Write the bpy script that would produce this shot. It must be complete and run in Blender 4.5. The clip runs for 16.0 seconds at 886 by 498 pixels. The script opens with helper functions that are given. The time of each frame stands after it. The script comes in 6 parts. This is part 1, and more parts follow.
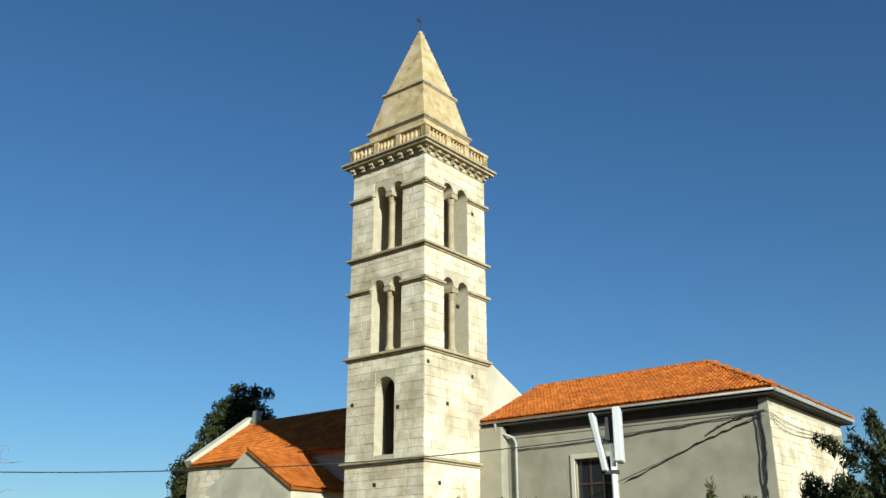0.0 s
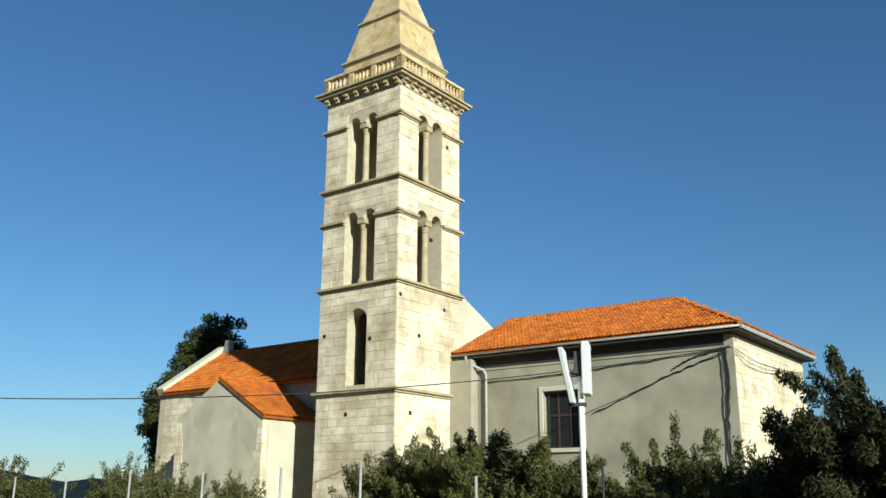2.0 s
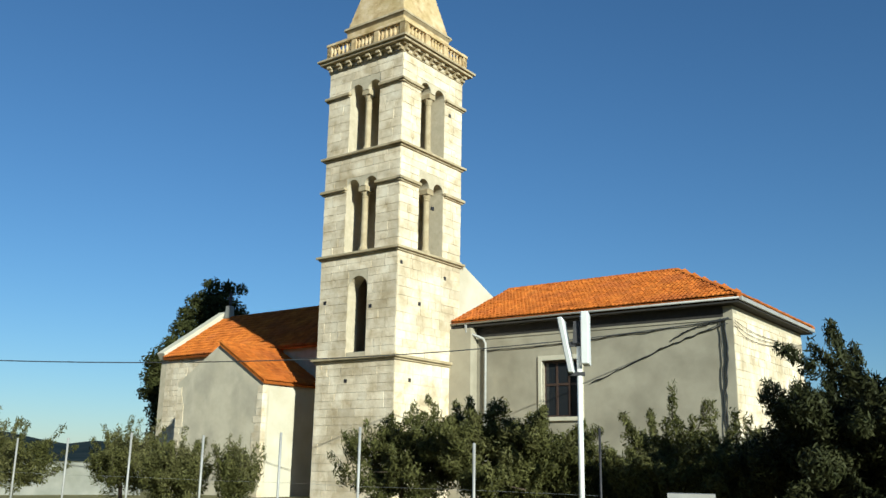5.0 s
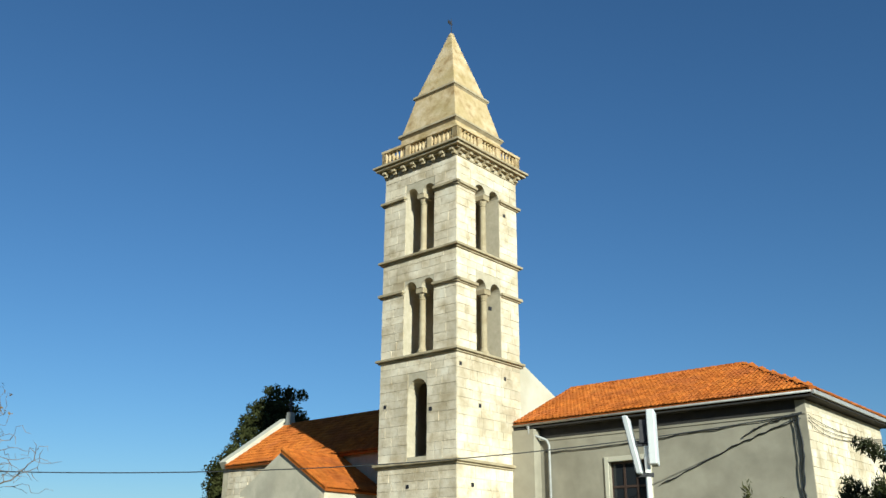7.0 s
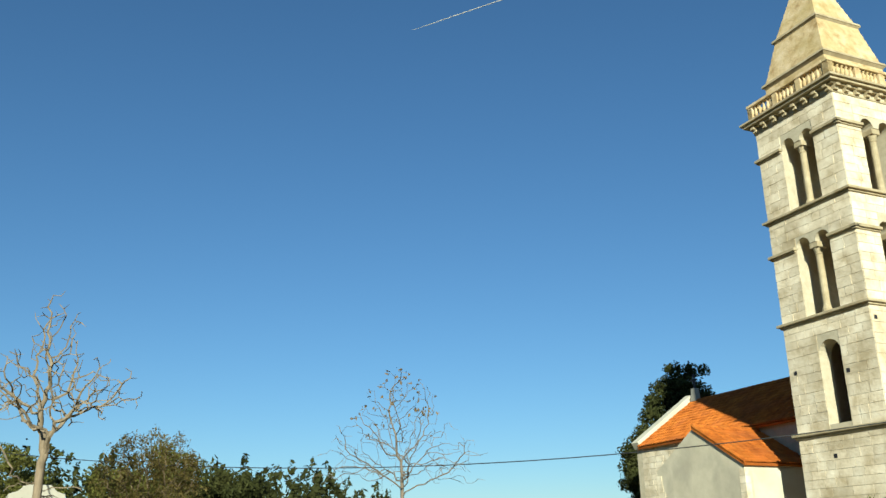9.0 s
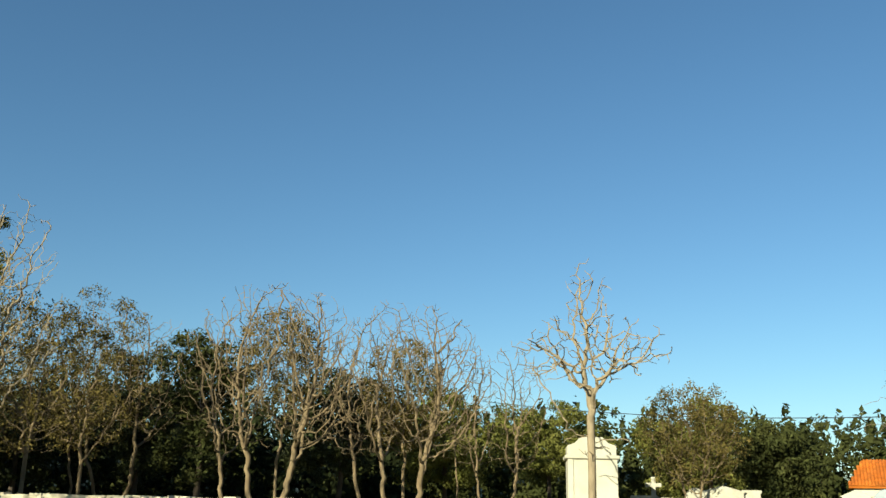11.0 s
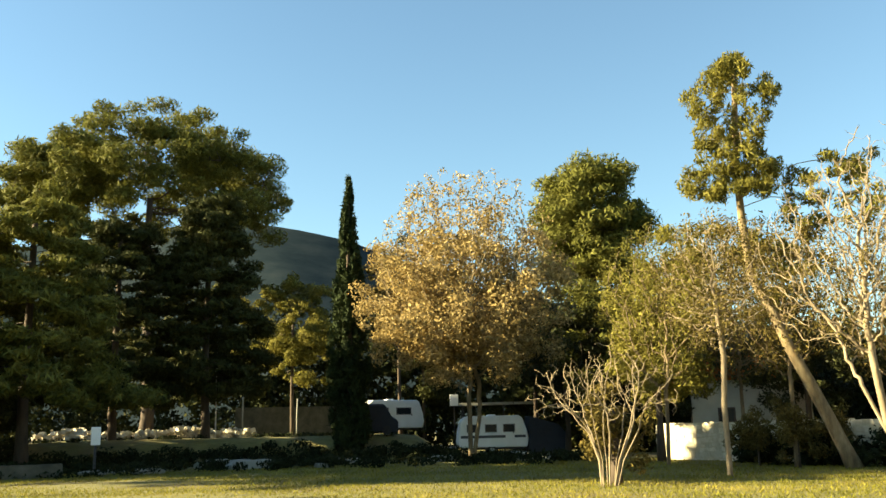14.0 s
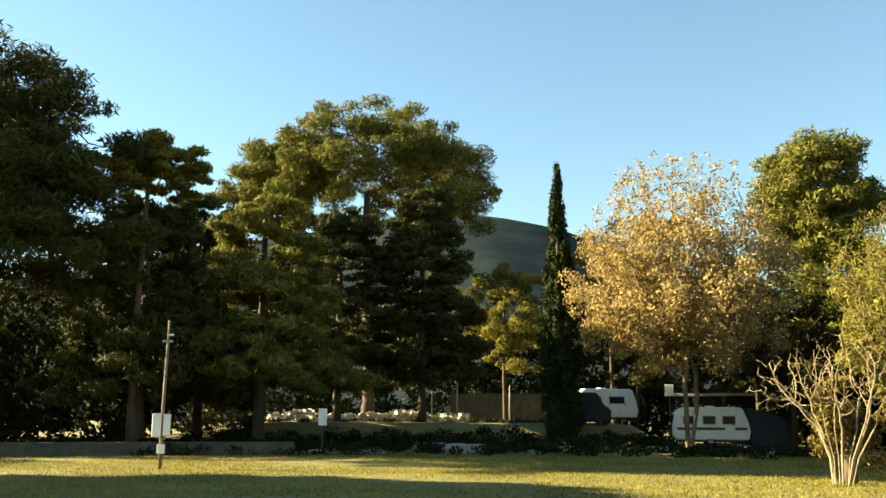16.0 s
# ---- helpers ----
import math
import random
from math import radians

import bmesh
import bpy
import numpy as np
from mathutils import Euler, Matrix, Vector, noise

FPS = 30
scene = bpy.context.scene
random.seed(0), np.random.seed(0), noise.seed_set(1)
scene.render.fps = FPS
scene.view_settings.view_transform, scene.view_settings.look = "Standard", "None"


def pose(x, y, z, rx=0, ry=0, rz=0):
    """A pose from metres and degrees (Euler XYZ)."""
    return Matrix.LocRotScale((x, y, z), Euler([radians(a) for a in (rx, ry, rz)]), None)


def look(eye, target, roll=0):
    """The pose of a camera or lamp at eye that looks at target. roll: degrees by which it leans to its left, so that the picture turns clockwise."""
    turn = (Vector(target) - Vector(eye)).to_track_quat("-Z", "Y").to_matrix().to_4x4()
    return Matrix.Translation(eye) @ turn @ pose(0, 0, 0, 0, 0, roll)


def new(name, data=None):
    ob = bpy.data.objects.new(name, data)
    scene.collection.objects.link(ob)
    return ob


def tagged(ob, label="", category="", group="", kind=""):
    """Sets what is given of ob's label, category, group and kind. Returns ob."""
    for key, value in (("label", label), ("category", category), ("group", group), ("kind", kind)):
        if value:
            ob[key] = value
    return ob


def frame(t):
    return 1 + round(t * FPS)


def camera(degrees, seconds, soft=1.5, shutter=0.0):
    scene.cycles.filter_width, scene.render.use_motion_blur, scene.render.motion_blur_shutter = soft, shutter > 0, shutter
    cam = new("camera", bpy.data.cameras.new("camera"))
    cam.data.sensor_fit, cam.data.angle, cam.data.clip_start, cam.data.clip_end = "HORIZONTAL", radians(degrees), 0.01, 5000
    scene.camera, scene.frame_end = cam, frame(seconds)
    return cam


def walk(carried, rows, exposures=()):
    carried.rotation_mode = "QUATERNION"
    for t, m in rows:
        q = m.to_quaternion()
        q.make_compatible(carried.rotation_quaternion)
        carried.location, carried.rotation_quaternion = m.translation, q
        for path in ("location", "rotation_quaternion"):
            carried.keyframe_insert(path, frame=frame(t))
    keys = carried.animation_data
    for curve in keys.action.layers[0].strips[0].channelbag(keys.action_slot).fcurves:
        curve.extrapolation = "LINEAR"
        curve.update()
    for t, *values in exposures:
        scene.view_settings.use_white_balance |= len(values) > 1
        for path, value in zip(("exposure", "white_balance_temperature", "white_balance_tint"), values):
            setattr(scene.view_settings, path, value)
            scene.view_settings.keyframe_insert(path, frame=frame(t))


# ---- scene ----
# ---------------------------------------------------------------- camera
EYE = 1.65
cam = camera(52.6, 16.0)
# seconds, heading to the left of +y, tilt up, lean
TURNS = [
    (0.0, 0.64, 19.84, -0.18),
    (0.5, 0.17, 18.78, -0.07),
    (1.0, -0.30, 17.84, -0.34),
    (1.5, -0.74, 16.80, 0.08),
    (2.0, -1.13, 15.60, 0.27),
    (2.5, -1.30, 14.87, 0.58),
    (3.0, -1.26, 13.87, 0.25),
    (3.5, -1.31, 13.20, 0.93),
    (6.0, -0.65, 15.00, 0.86),
    (6.5, 0.96, 17.18, 0.55),
    (7.0, 2.81, 19.96, 0.30),
    (7.5, 8.47, 20.71, -0.27),
    (8.0, 15.21, 20.83, -0.44),
    (8.2, 17.13, 20.64, -0.64),
    (10.3, 50.34, 15.43, -0.49),
    (10.5, 53.57, 15.67, -0.06),
    (11.0, 61.28, 15.86, 1.13),
    (11.5, 71.35, 15.69, 0.43),
    (12.0, 83.33, 13.95, -0.78),
    (12.5, 92.75, 12.72, -1.01),
    (13.0, 101.16, 11.58, -1.05),
    (13.5, 109.27, 11.62, -0.45),
    (14.0, 115.06, 11.44, -1.38),
    (14.5, 120.76, 11.82, -1.54),
    (15.0, 123.95, 11.24, -0.21),
    (15.5, 126.67, 11.35, -0.03),
    (16.0, 128.64, 10.80, 0.25),
]


def eye_pose(yaw, pitch, lean):
    a, b = radians(yaw), radians(pitch)
    eye = Vector((0, 0, EYE))
    return look(eye, eye + Vector((-math.sin(a) * math.cos(b), math.cos(a) * math.cos(b), math.sin(b))), lean)


walk(cam, [(t, eye_pose(yaw, pitch, lean)) for t, yaw, pitch, lean in TURNS],
     exposures=[(0.0, 0.62, 5080, 0), (3.5, 0.72, 5150, 0), (7.0, 0.64, 5050, 0), (8.2, 0.75, 5100, -2), (10.3, 1.12, 5850, -6), (12.5, 1.85, 6350, -5), (13.5, 2.42, 7500, -4), (14.6, 2.68, 8000, -3), (16.0, 2.75, 8300, -3)])

# ---------------------------------------------------------------- daylight
SUN_ANGLE, SUN_HEIGHT = -63.0, 20.0      # bearing counted from +x, and elevation
sun_to = Vector((math.cos(radians(SUN_ANGLE)) * math.cos(radians(SUN_HEIGHT)),
                 math.sin(radians(SUN_ANGLE)) * math.cos(radians(SUN_HEIGHT)), math.sin(radians(SUN_HEIGHT))))
world = bpy.data.worlds.new("daylight")
scene.world = world
world.use_nodes = True
wn = world.node_tree
sky = wn.nodes.new("ShaderNodeTexSky")
sky.sky_type = "NISHITA"
sky.sun_disc = False
sky.sun_elevation = radians(SUN_HEIGHT)
sky.sun_rotation = radians(90 - SUN_ANGLE)
sky.air_density, sky.dust_density, sky.ozone_density = 1.1, 0.12, 4.0
wn.links.new(sky.outputs["Color"], wn.nodes["Background"].inputs["Color"])
wn.nodes["Background"].inputs["Strength"].default_value = 0.05
sun = new("sun", bpy.data.lights.new("sun", "SUN"))
sun.data.energy, sun.data.angle, sun.data.color = 5.0, radians(0.5), (1.0, 0.87, 0.64)
sun.matrix_world = look(sun_to * 100, (0, 0, 0))

# ---------------------------------------------------------------- materials


def material(name, colours, scale=1.0, rough=0.85, bump=0.0, bump_scale=None, stain=None, stain_scale=0.25, stain_amount=0.5,
             per_piece=0.0, metal=0.0, translucent=0.0, stretch=(1, 1, 1), island=0.0, shine=0.5):
    m = bpy.data.materials.new(name)
    m.use_nodes = True
    nt = m.node_tree
    nodes, link = nt.nodes, nt.links.new
    bsdf = nodes["Principled BSDF"]
    bsdf.inputs["Roughness"].default_value = rough
    bsdf.inputs["Specular IOR Level"].default_value = 0.08 if translucent else shine
    bsdf.inputs["Metallic"].default_value = metal
    co = nodes.new("ShaderNodeNewGeometry")
    mp = nodes.new("ShaderNodeMapping")
    mp.inputs["Scale"].default_value = stretch
    link(co.outputs["Position"], mp.inputs["Vector"])
    tex = nodes.new("ShaderNodeTexNoise")
    tex.inputs["Scale"].default_value, tex.inputs["Detail"].default_value, tex.inputs["Roughness"].default_value = scale, 6, 0.65
    link(mp.outputs["Vector"], tex.inputs["Vector"])
    ramp = nodes.new("ShaderNodeValToRGB")
    while len(ramp.color_ramp.elements) < len(colours):
        ramp.color_ramp.elements.new(0.5)
    n = len(colours)
    for i, c in enumerate(colours):
        ramp.color_ramp.elements[i].position = 0.3 + 0.4 * i / max(1, n - 1)
        ramp.color_ramp.elements[i].color = (*c, 1)
    link(tex.outputs["Fac"], ramp.inputs["Fac"])
    out = ramp.outputs["Color"]
    if stain:
        st = nodes.new("ShaderNodeTexNoise")
        st.inputs["Scale"].default_value, st.inputs["Detail"].default_value = stain_scale, 5
        link(mp.outputs["Vector"], st.inputs["Vector"])
        sr = nodes.new("ShaderNodeValToRGB")
        sr.color_ramp.elements[0].position, sr.color_ramp.elements[1].position = 0.48, 0.68
        sr.color_ramp.elements[1].color = (stain_amount,) * 3 + (1,)
        link(st.outputs["Fac"], sr.inputs["Fac"])
        mix = nodes.new("ShaderNodeMix")
        mix.data_type = "RGBA"
        link(sr.outputs["Color"], mix.inputs["Factor"])
        link(out, mix.inputs["A"])
        mix.inputs["B"].default_value = (*stain, 1)
        out = mix.outputs["Result"]
    if per_piece or island:
        hsv = nodes.new("ShaderNodeHueSaturation")
        rng = nodes.new("ShaderNodeMapRange")
        if per_piece:
            link(nodes.new("ShaderNodeObjectInfo").outputs["Random"], rng.inputs["Value"])
        else:
            link(nodes.new("ShaderNodeNewGeometry").outputs["Random Per Island"], rng.inputs["Value"])
        amount = per_piece or island
        rng.inputs["To Min"].default_value, rng.inputs["To Max"].default_value = 1 - amount, 1 + amount
        link(rng.outputs["Result"], hsv.inputs["Value"])
        link(out, hsv.inputs["Color"])
        out = hsv.outputs["Color"]
    link(out, bsdf.inputs["Base Color"])
    if bump:
        bt = nodes.new("ShaderNodeTexNoise")
        bt.inputs["Scale"].default_value, bt.inputs["Detail"].default_value = bump_scale or scale * 3, 4
        link(mp.outputs["Vector"], bt.inputs["Vector"])
        bp = nodes.new("ShaderNodeBump")
        bp.inputs["Strength"].default_value, bp.inputs["Distance"].default_value = bump, 0.05
        link(bt.outputs["Fac"], bp.inputs["Height"])
        link(bp.outputs["Normal"], bsdf.inputs["Normal"])
    if translucent:
        tr = nodes.new("ShaderNodeBsdfTranslucent")
        link(out, tr.inputs["Color"])
        ms = nodes.new("ShaderNodeMixShader")
        ms.inputs[0].default_value = translucent
        link(bsdf.outputs[0], ms.inputs[1])
        link(tr.outputs[0], ms.inputs[2])
        link(ms.outputs[0], nodes["Material Output"].inputs["Surface"])
    return m


STONE = material("limestone_blocks", [(0.45, 0.355, 0.215), (0.67, 0.565, 0.40), (0.77, 0.68, 0.52)], 1.3, 0.9, 0.4, 9,
                 (0.32, 0.245, 0.13), 0.5, 0.6, per_piece=0.1)
STONE_JOINED = material("limestone_blocks_high", [(0.45, 0.355, 0.215), (0.67, 0.565, 0.40), (0.77, 0.68, 0.52)], 1.3, 0.9, 0.4, 9,
                        (0.32, 0.245, 0.13), 0.5, 0.6, island=0.1)
STONE_TRIM = material("limestone_trim", [(0.30, 0.235, 0.13), (0.46, 0.38, 0.24)], 2.2, 0.9, 0.3, 12, (0.24, 0.18, 0.09), 0.9, 0.6)
MORTAR = material("lime_mortar", [(0.40, 0.34, 0.23), (0.52, 0.45, 0.32)], 3, 0.95, 0.3, 14)
SPIRE = material("lichened_spire_stone", [(0.30, 0.195, 0.075), (0.51, 0.38, 0.20), (0.61, 0.485, 0.31)], 1.6, 0.92, 0.5, 7,
                 (0.34, 0.25, 0.08), 0.6, 0.6, island=0.1)
RENDER = material("grey_render", [(0.30, 0.265, 0.195), (0.38, 0.34, 0.25)], 0.7, 0.93, 0.15, 22, (0.22, 0.195, 0.14), 0.45, 0.8)
PLASTER = material("old_warm_plaster", [(0.44, 0.385, 0.275), (0.57, 0.505, 0.37)], 0.9, 0.93, 0.2, 20, (0.34, 0.30, 0.225), 0.6, 0.7)
CREAM = material("cream_plaster", [(0.48, 0.44, 0.33), (0.58, 0.53, 0.41)], 0.8, 0.92, 0.15, 18, (0.40, 0.34, 0.22), 0.5, 0.5)
TILE = material("terracotta_tile", [(0.27, 0.07, 0.008), (0.40, 0.115, 0.012), (0.47, 0.155, 0.02)], 1.2, 0.9, 0.2, 20,
                (0.28, 0.075, 0.02), 0.6, 0.6, island=0.2, shine=0.2)
WOOD_DARK = material("dark_window_wood", [(0.035, 0.02, 0.014), (0.06, 0.032, 0.02)], 8, 0.6, 0.1, 30)
# soffit colour, also used for the painted shadow strip below the eaves
SOFFIT = material("dark_soffit_and_eaves_shade", [(0.02, 0.018, 0.016), (0.04, 0.034, 0.028)], 3, 0.9)
METAL_GREY = material("galvanised_metal", [(0.30, 0.29, 0.27), (0.42, 0.41, 0.38)], 6, 0.62, 0.05, 30, (0.22, 0.19, 0.15), 1.5, 0.4, metal=0.25)
METAL_PAINT = material("white_painted_metal", [(0.70, 0.69, 0.66), (0.78, 0.77, 0.74)], 3, 0.4, 0.03, 20, (0.55, 0.5, 0.42), 1.2, 0.3)
IRON = material("dark_iron", [(0.02, 0.02, 0.025), (0.05, 0.045, 0.045)], 10, 0.6, 0.1, 30, metal=0.4)
CABLE = material("black_cable", [(0.012, 0.012, 0.012), (0.02, 0.02, 0.02)], 10, 0.6)
BARK = material("grey_brown_bark", [(0.09, 0.065, 0.042), (0.15, 0.115, 0.08), (0.21, 0.165, 0.115)], 5, 0.9, 0.6, 14, stretch=(1, 1, 0.3))
BARK_PALE = material("pale_bare_bark", [(0.12, 0.087, 0.05), (0.20, 0.15, 0.092), (0.27, 0.205, 0.13)], 5, 0.9, 0.5, 14, stretch=(1, 1, 0.3))
BARK_ROUND = material("grey_brown_limb_bark", [(0.075, 0.05, 0.026), (0.14, 0.097, 0.05), (0.21, 0.15, 0.082)], 5, 0.9, 0.5, 14, stretch=(1, 1, 0.3))
BARK_WARM = material("warm_brown_bark", [(0.09, 0.06, 0.03), (0.17, 0.12, 0.06), (0.27, 0.2, 0.11)], 5, 0.9, 0.5, 14, stretch=(1, 1, 0.3))
BARK_DARK = material("dark_pine_bark", [(0.04, 0.028, 0.02), (0.08, 0.055, 0.036)], 5, 0.95, 0.7, 10, stretch=(1, 1, 0.3))
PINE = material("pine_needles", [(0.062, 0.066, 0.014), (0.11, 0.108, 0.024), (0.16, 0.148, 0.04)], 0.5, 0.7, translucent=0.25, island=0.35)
# darker needles: part of the trees' shade is put into this colour
PINE_DARK = material("dark_shaded_needles", [(0.022, 0.026, 0.008), (0.038, 0.041, 0.012), (0.065, 0.064, 0.02)], 0.6, 0.75, translucent=0.15, island=0.35)
CYPRESS = material("cypress_foliage", [(0.014, 0.022, 0.008), (0.028, 0.038, 0.012)], 0.9, 0.8, translucent=0.1, island=0.3)
OLIVE = material("olive_leaves", [(0.045, 0.047, 0.013), (0.085, 0.084, 0.026), (0.135, 0.125, 0.05)], 0.7, 0.55, translucent=0.2, island=0.45)
EVERGREEN = material("dark_evergreen_leaves", [(0.02, 0.024, 0.009), (0.034, 0.037, 0.014), (0.058, 0.058, 0.024)], 0.7, 0.5, translucent=0.15, island=0.4)
AUTUMN = material("dry_brown_leaves", [(0.17, 0.115, 0.042), (0.27, 0.195, 0.08), (0.37, 0.285, 0.145)], 0.6, 0.8, translucent=0.3, island=0.45)
BROWN = material("olive_brown_leaves", [(0.062, 0.047, 0.013), (0.108, 0.082, 0.024), (0.155, 0.12, 0.042)], 0.6, 0.8, translucent=0.25, island=0.45)
TWIG = material("dry_twigs", [(0.10, 0.064, 0.026), (0.17, 0.115, 0.05)], 0.8, 0.9, island=0.3)
# leaf colour lowered so that it holds the shade beneath the canopy
THICKET = material("shade_darkened_leaves", [(0.010, 0.013, 0.005), (0.018, 0.022, 0.008), (0.03, 0.034, 0.014)], 0.7, 0.9, translucent=0.1, island=0.4)
YELLOWGREEN = material("yellow_green_leaves", [(0.085, 0.08, 0.016), (0.145, 0.128, 0.028), (0.20, 0.17, 0.045)], 0.6, 0.7, translucent=0.3, island=0.35)
WALLSTONE = material("dry_pale_wall_stone", [(0.38, 0.32, 0.22), (0.50, 0.43, 0.31), (0.60, 0.53, 0.40)], 3, 0.92, 0.4, 12, per_piece=0.14)
WALLSTONE_JOINED = material("dry_pale_wall_stones", [(0.38, 0.32, 0.22), (0.50, 0.43, 0.31), (0.60, 0.53, 0.40)], 3, 0.92, 0.4, 12, island=0.16)
# moss colour, taken darker to hold the shade on both walls
MOSSY_SHADED = material("mossy_shaded_stone", [(0.035, 0.034, 0.022), (0.065, 0.06, 0.04), (0.1, 0.09, 0.065)], 1.5, 0.95, 0.4, 9)
CONCRETE = material("grey_concrete", [(0.20, 0.20, 0.17), (0.28, 0.27, 0.23)], 1.5, 0.92, 0.2, 15, (0.14, 0.14, 0.1), 0.5, 0.5)
WHITE = material("white_caravan_shell", [(0.72, 0.72, 0.70), (0.8, 0.8, 0.78)], 1.5, 0.35, 0.03, 10, (0.6, 0.58, 0.5), 0.7, 0.35)
GREYBAND = material("dark_grey_band", [(0.03, 0.03, 0.035), (0.05, 0.05, 0.055)], 3, 0.4)
RUBBER = material("black_rubber", [(0.015, 0.015, 0.015), (0.03, 0.03, 0.03)], 8, 0.8)
TARP = material("dark_blue_cover", [(0.006, 0.009, 0.016), (0.012, 0.016, 0.026)], 2, 0.7, 0.3, 5)
MARBLE = material("pale_grave_marble", [(0.25, 0.22, 0.165), (0.36, 0.325, 0.26)], 2, 0.5, 0.1, 12, (0.42, 0.38, 0.28), 0.8, 0.5)
WHITEWASH = material("whitewash", [(0.33, 0.30, 0.235), (0.42, 0.385, 0.31)], 0.8, 0.9, 0.15, 12, (0.52, 0.46, 0.36), 0.5, 0.5)
PLAQUE = material("grey_slate", [(0.16, 0.18, 0.2), (0.24, 0.26, 0.28)], 3, 0.5)
# scrub colour with the bluish haze of distance mixed in
HILL = material("hazy_scrub_hillside", [(0.014, 0.023, 0.028), (0.024, 0.034, 0.038), (0.038, 0.047, 0.048)], 0.012, 1.0, 0.4, 0.06, shine=0.0)
GLASS = bpy.data.materials.new("window_glass")
GLASS.use_nodes = True
_b = GLASS.node_tree.nodes["Principled BSDF"]
_b.inputs["Base Color"].default_value, _b.inputs["Roughness"].default_value = (0.02, 0.022, 0.025, 1), 0.06


def ground_material():
    m = material("meadow_soil", [(0.075, 0.07, 0.014), (0.13, 0.112, 0.026), (0.18, 0.15, 0.042)], 1.1, 0.95, 0.5, 8, (0.12, 0.085, 0.04), 0.22, 0.8)
    return m


MEADOW = ground_material()
GRASS = material("grass_blades", [(0.10, 0.10, 0.014), (0.19, 0.17, 0.028), (0.28, 0.225, 0.05)], 0.35, 0.8, translucent=0.3, island=0.4)

# ---------------------------------------------------------------- mesh tools


class Shape:
    """Vertices and faces of one mesh, added piece by piece."""

    def __init__(self):
        self.v, self.f, self.n = [], [], 0

    def add(self, verts, faces):
        verts = np.asarray(verts, float)
        self.v.append(verts)
        self.f += [[i + self.n for i in face] for face in faces]
        self.n += len(verts)
        return self

    def box(self, a, b, taper=0.0):
        (x0, y0, z0), (x1, y1, z1) = a, b
        t = taper
        return self.add([(x0, y0, z0), (x1, y0, z0), (x1, y1, z0), (x0, y1, z0),
                         (x0 + t, y0 + t, z1), (x1 - t, y0 + t, z1), (x1 - t, y1 - t, z1), (x0 + t, y1 - t, z1)],
                        [(0, 3, 2, 1), (4, 5, 6, 7), (0, 1, 5, 4), (1, 2, 6, 5), (2, 3, 7, 6), (3, 0, 4, 7)])

    def prism(self, outline, axis, a, b):
        """An outline of (p, q) pairs pushed along an axis from a to b; the pairs are the other two axes in order."""
        n = len(outline)
        rows = []
        for d in (a, b):
            for p, q in outline:
                rows.append((d, p, q) if axis == "x" else (p, d, q) if axis == "y" else (p, q, d))
        return self.add(rows, [tuple(range(n)), tuple(range(2 * n - 1, n - 1, -1))] +
                        [(i, i + n, (i + 1) % n + n, (i + 1) % n) for i in range(n)])

    def lathe(self, centre, profile, sides=10):
        """A turned shape about a vertical axis: profile of (radius, height)."""
        cx, cy, cz = centre
        rows = [(cx + r * math.cos(2 * math.pi * k / sides), cy + r * math.sin(2 * math.pi * k / sides), cz + h)
                for r, h in profile for k in range(sides)]
        faces = [(i * sides + k, i * sides + (k + 1) % sides, (i + 1) * sides + (k + 1) % sides, (i + 1) * sides + k)
                 for i in range(len(profile) - 1) for k in range(sides)]
        faces += [tuple(range(sides - 1, -1, -1)), tuple(range((len(profile) - 1) * sides, len(profile) * sides))]
        return self.add(rows, faces)

    def tube(self, points, radii, sides=6):
        pts = [Vector(p) for p in points]
        rows = []
        for i, p in enumerate(pts):
            d = (pts[min(i + 1, len(pts) - 1)] - pts[max(i - 1, 0)])
            d = d.normalized() if d.length > 1e-6 else Vector((0, 0, 1))
            side = d.cross(Vector((0.31, 0.95, 0.07)))
            side = side.normalized() if side.length > 1e-3 else Vector((1, 0, 0))
            up = d.cross(side)
            for k in range(sides):
                a = 2 * math.pi * k / sides
                rows.append(p + (side * math.cos(a) + up * math.sin(a)) * radii[i])
        n = len(pts)
        return self.add([tuple(r) for r in rows],
                        [(i * sides + k, i * sides + (k + 1) % sides, (i + 1) * sides + (k + 1) % sides, (i + 1) * sides + k)
                         for i in range(n - 1) for k in range(sides)] +
                        [tuple(range(sides - 1, -1, -1)), tuple(range((n - 1) * sides, n * sides))])

    def mesh(self, name, fix=True):
        me = bpy.data.meshes.new(name)
        me.from_pydata(np.concatenate(self.v).tolist() if self.v else [], [], self.f)
        if fix:
            bm = bmesh.new()
            bm.from_mesh(me)
            bmesh.ops.recalc_face_normals(bm, faces=bm.faces)
            bm.to_mesh(me)
            bm.free()
        return me


def part(name, shape, mat, parent=None, label="", smooth=False, bevel=0.0, fix=True):
    me = shape if isinstance(shape, bpy.types.Mesh) else shape.mesh(name, fix)
    if not me.materials:
        me.materials.append(mat)
    ob = new(name, me)
    if smooth:
        me.shade_smooth()
    if bevel:
        mod = ob.modifiers.new("soft_edges", "BEVEL")
        mod.width, mod.segments, mod.limit_method = bevel, 1, "ANGLE"
    if parent:
        ob.parent = parent
    if label:
        ob["label"] = label
    return ob


def thing(name, label, category, where=None, group="", kind=""):
    ob = new(name)
    if where is not None:
        ob.matrix_world = where
    return tagged(ob, label, category, group, kind)


def spot(az, d, z=0.0):
    """A place d metres from the viewer, az degrees to the left of +y."""
    return Vector((-math.sin(radians(az)) * d, math.cos(radians(az)) * d, z))


def high(el, d):
    """The height that is seen el degrees above level at d metres."""
    return EYE + d * math.tan(radians(el))

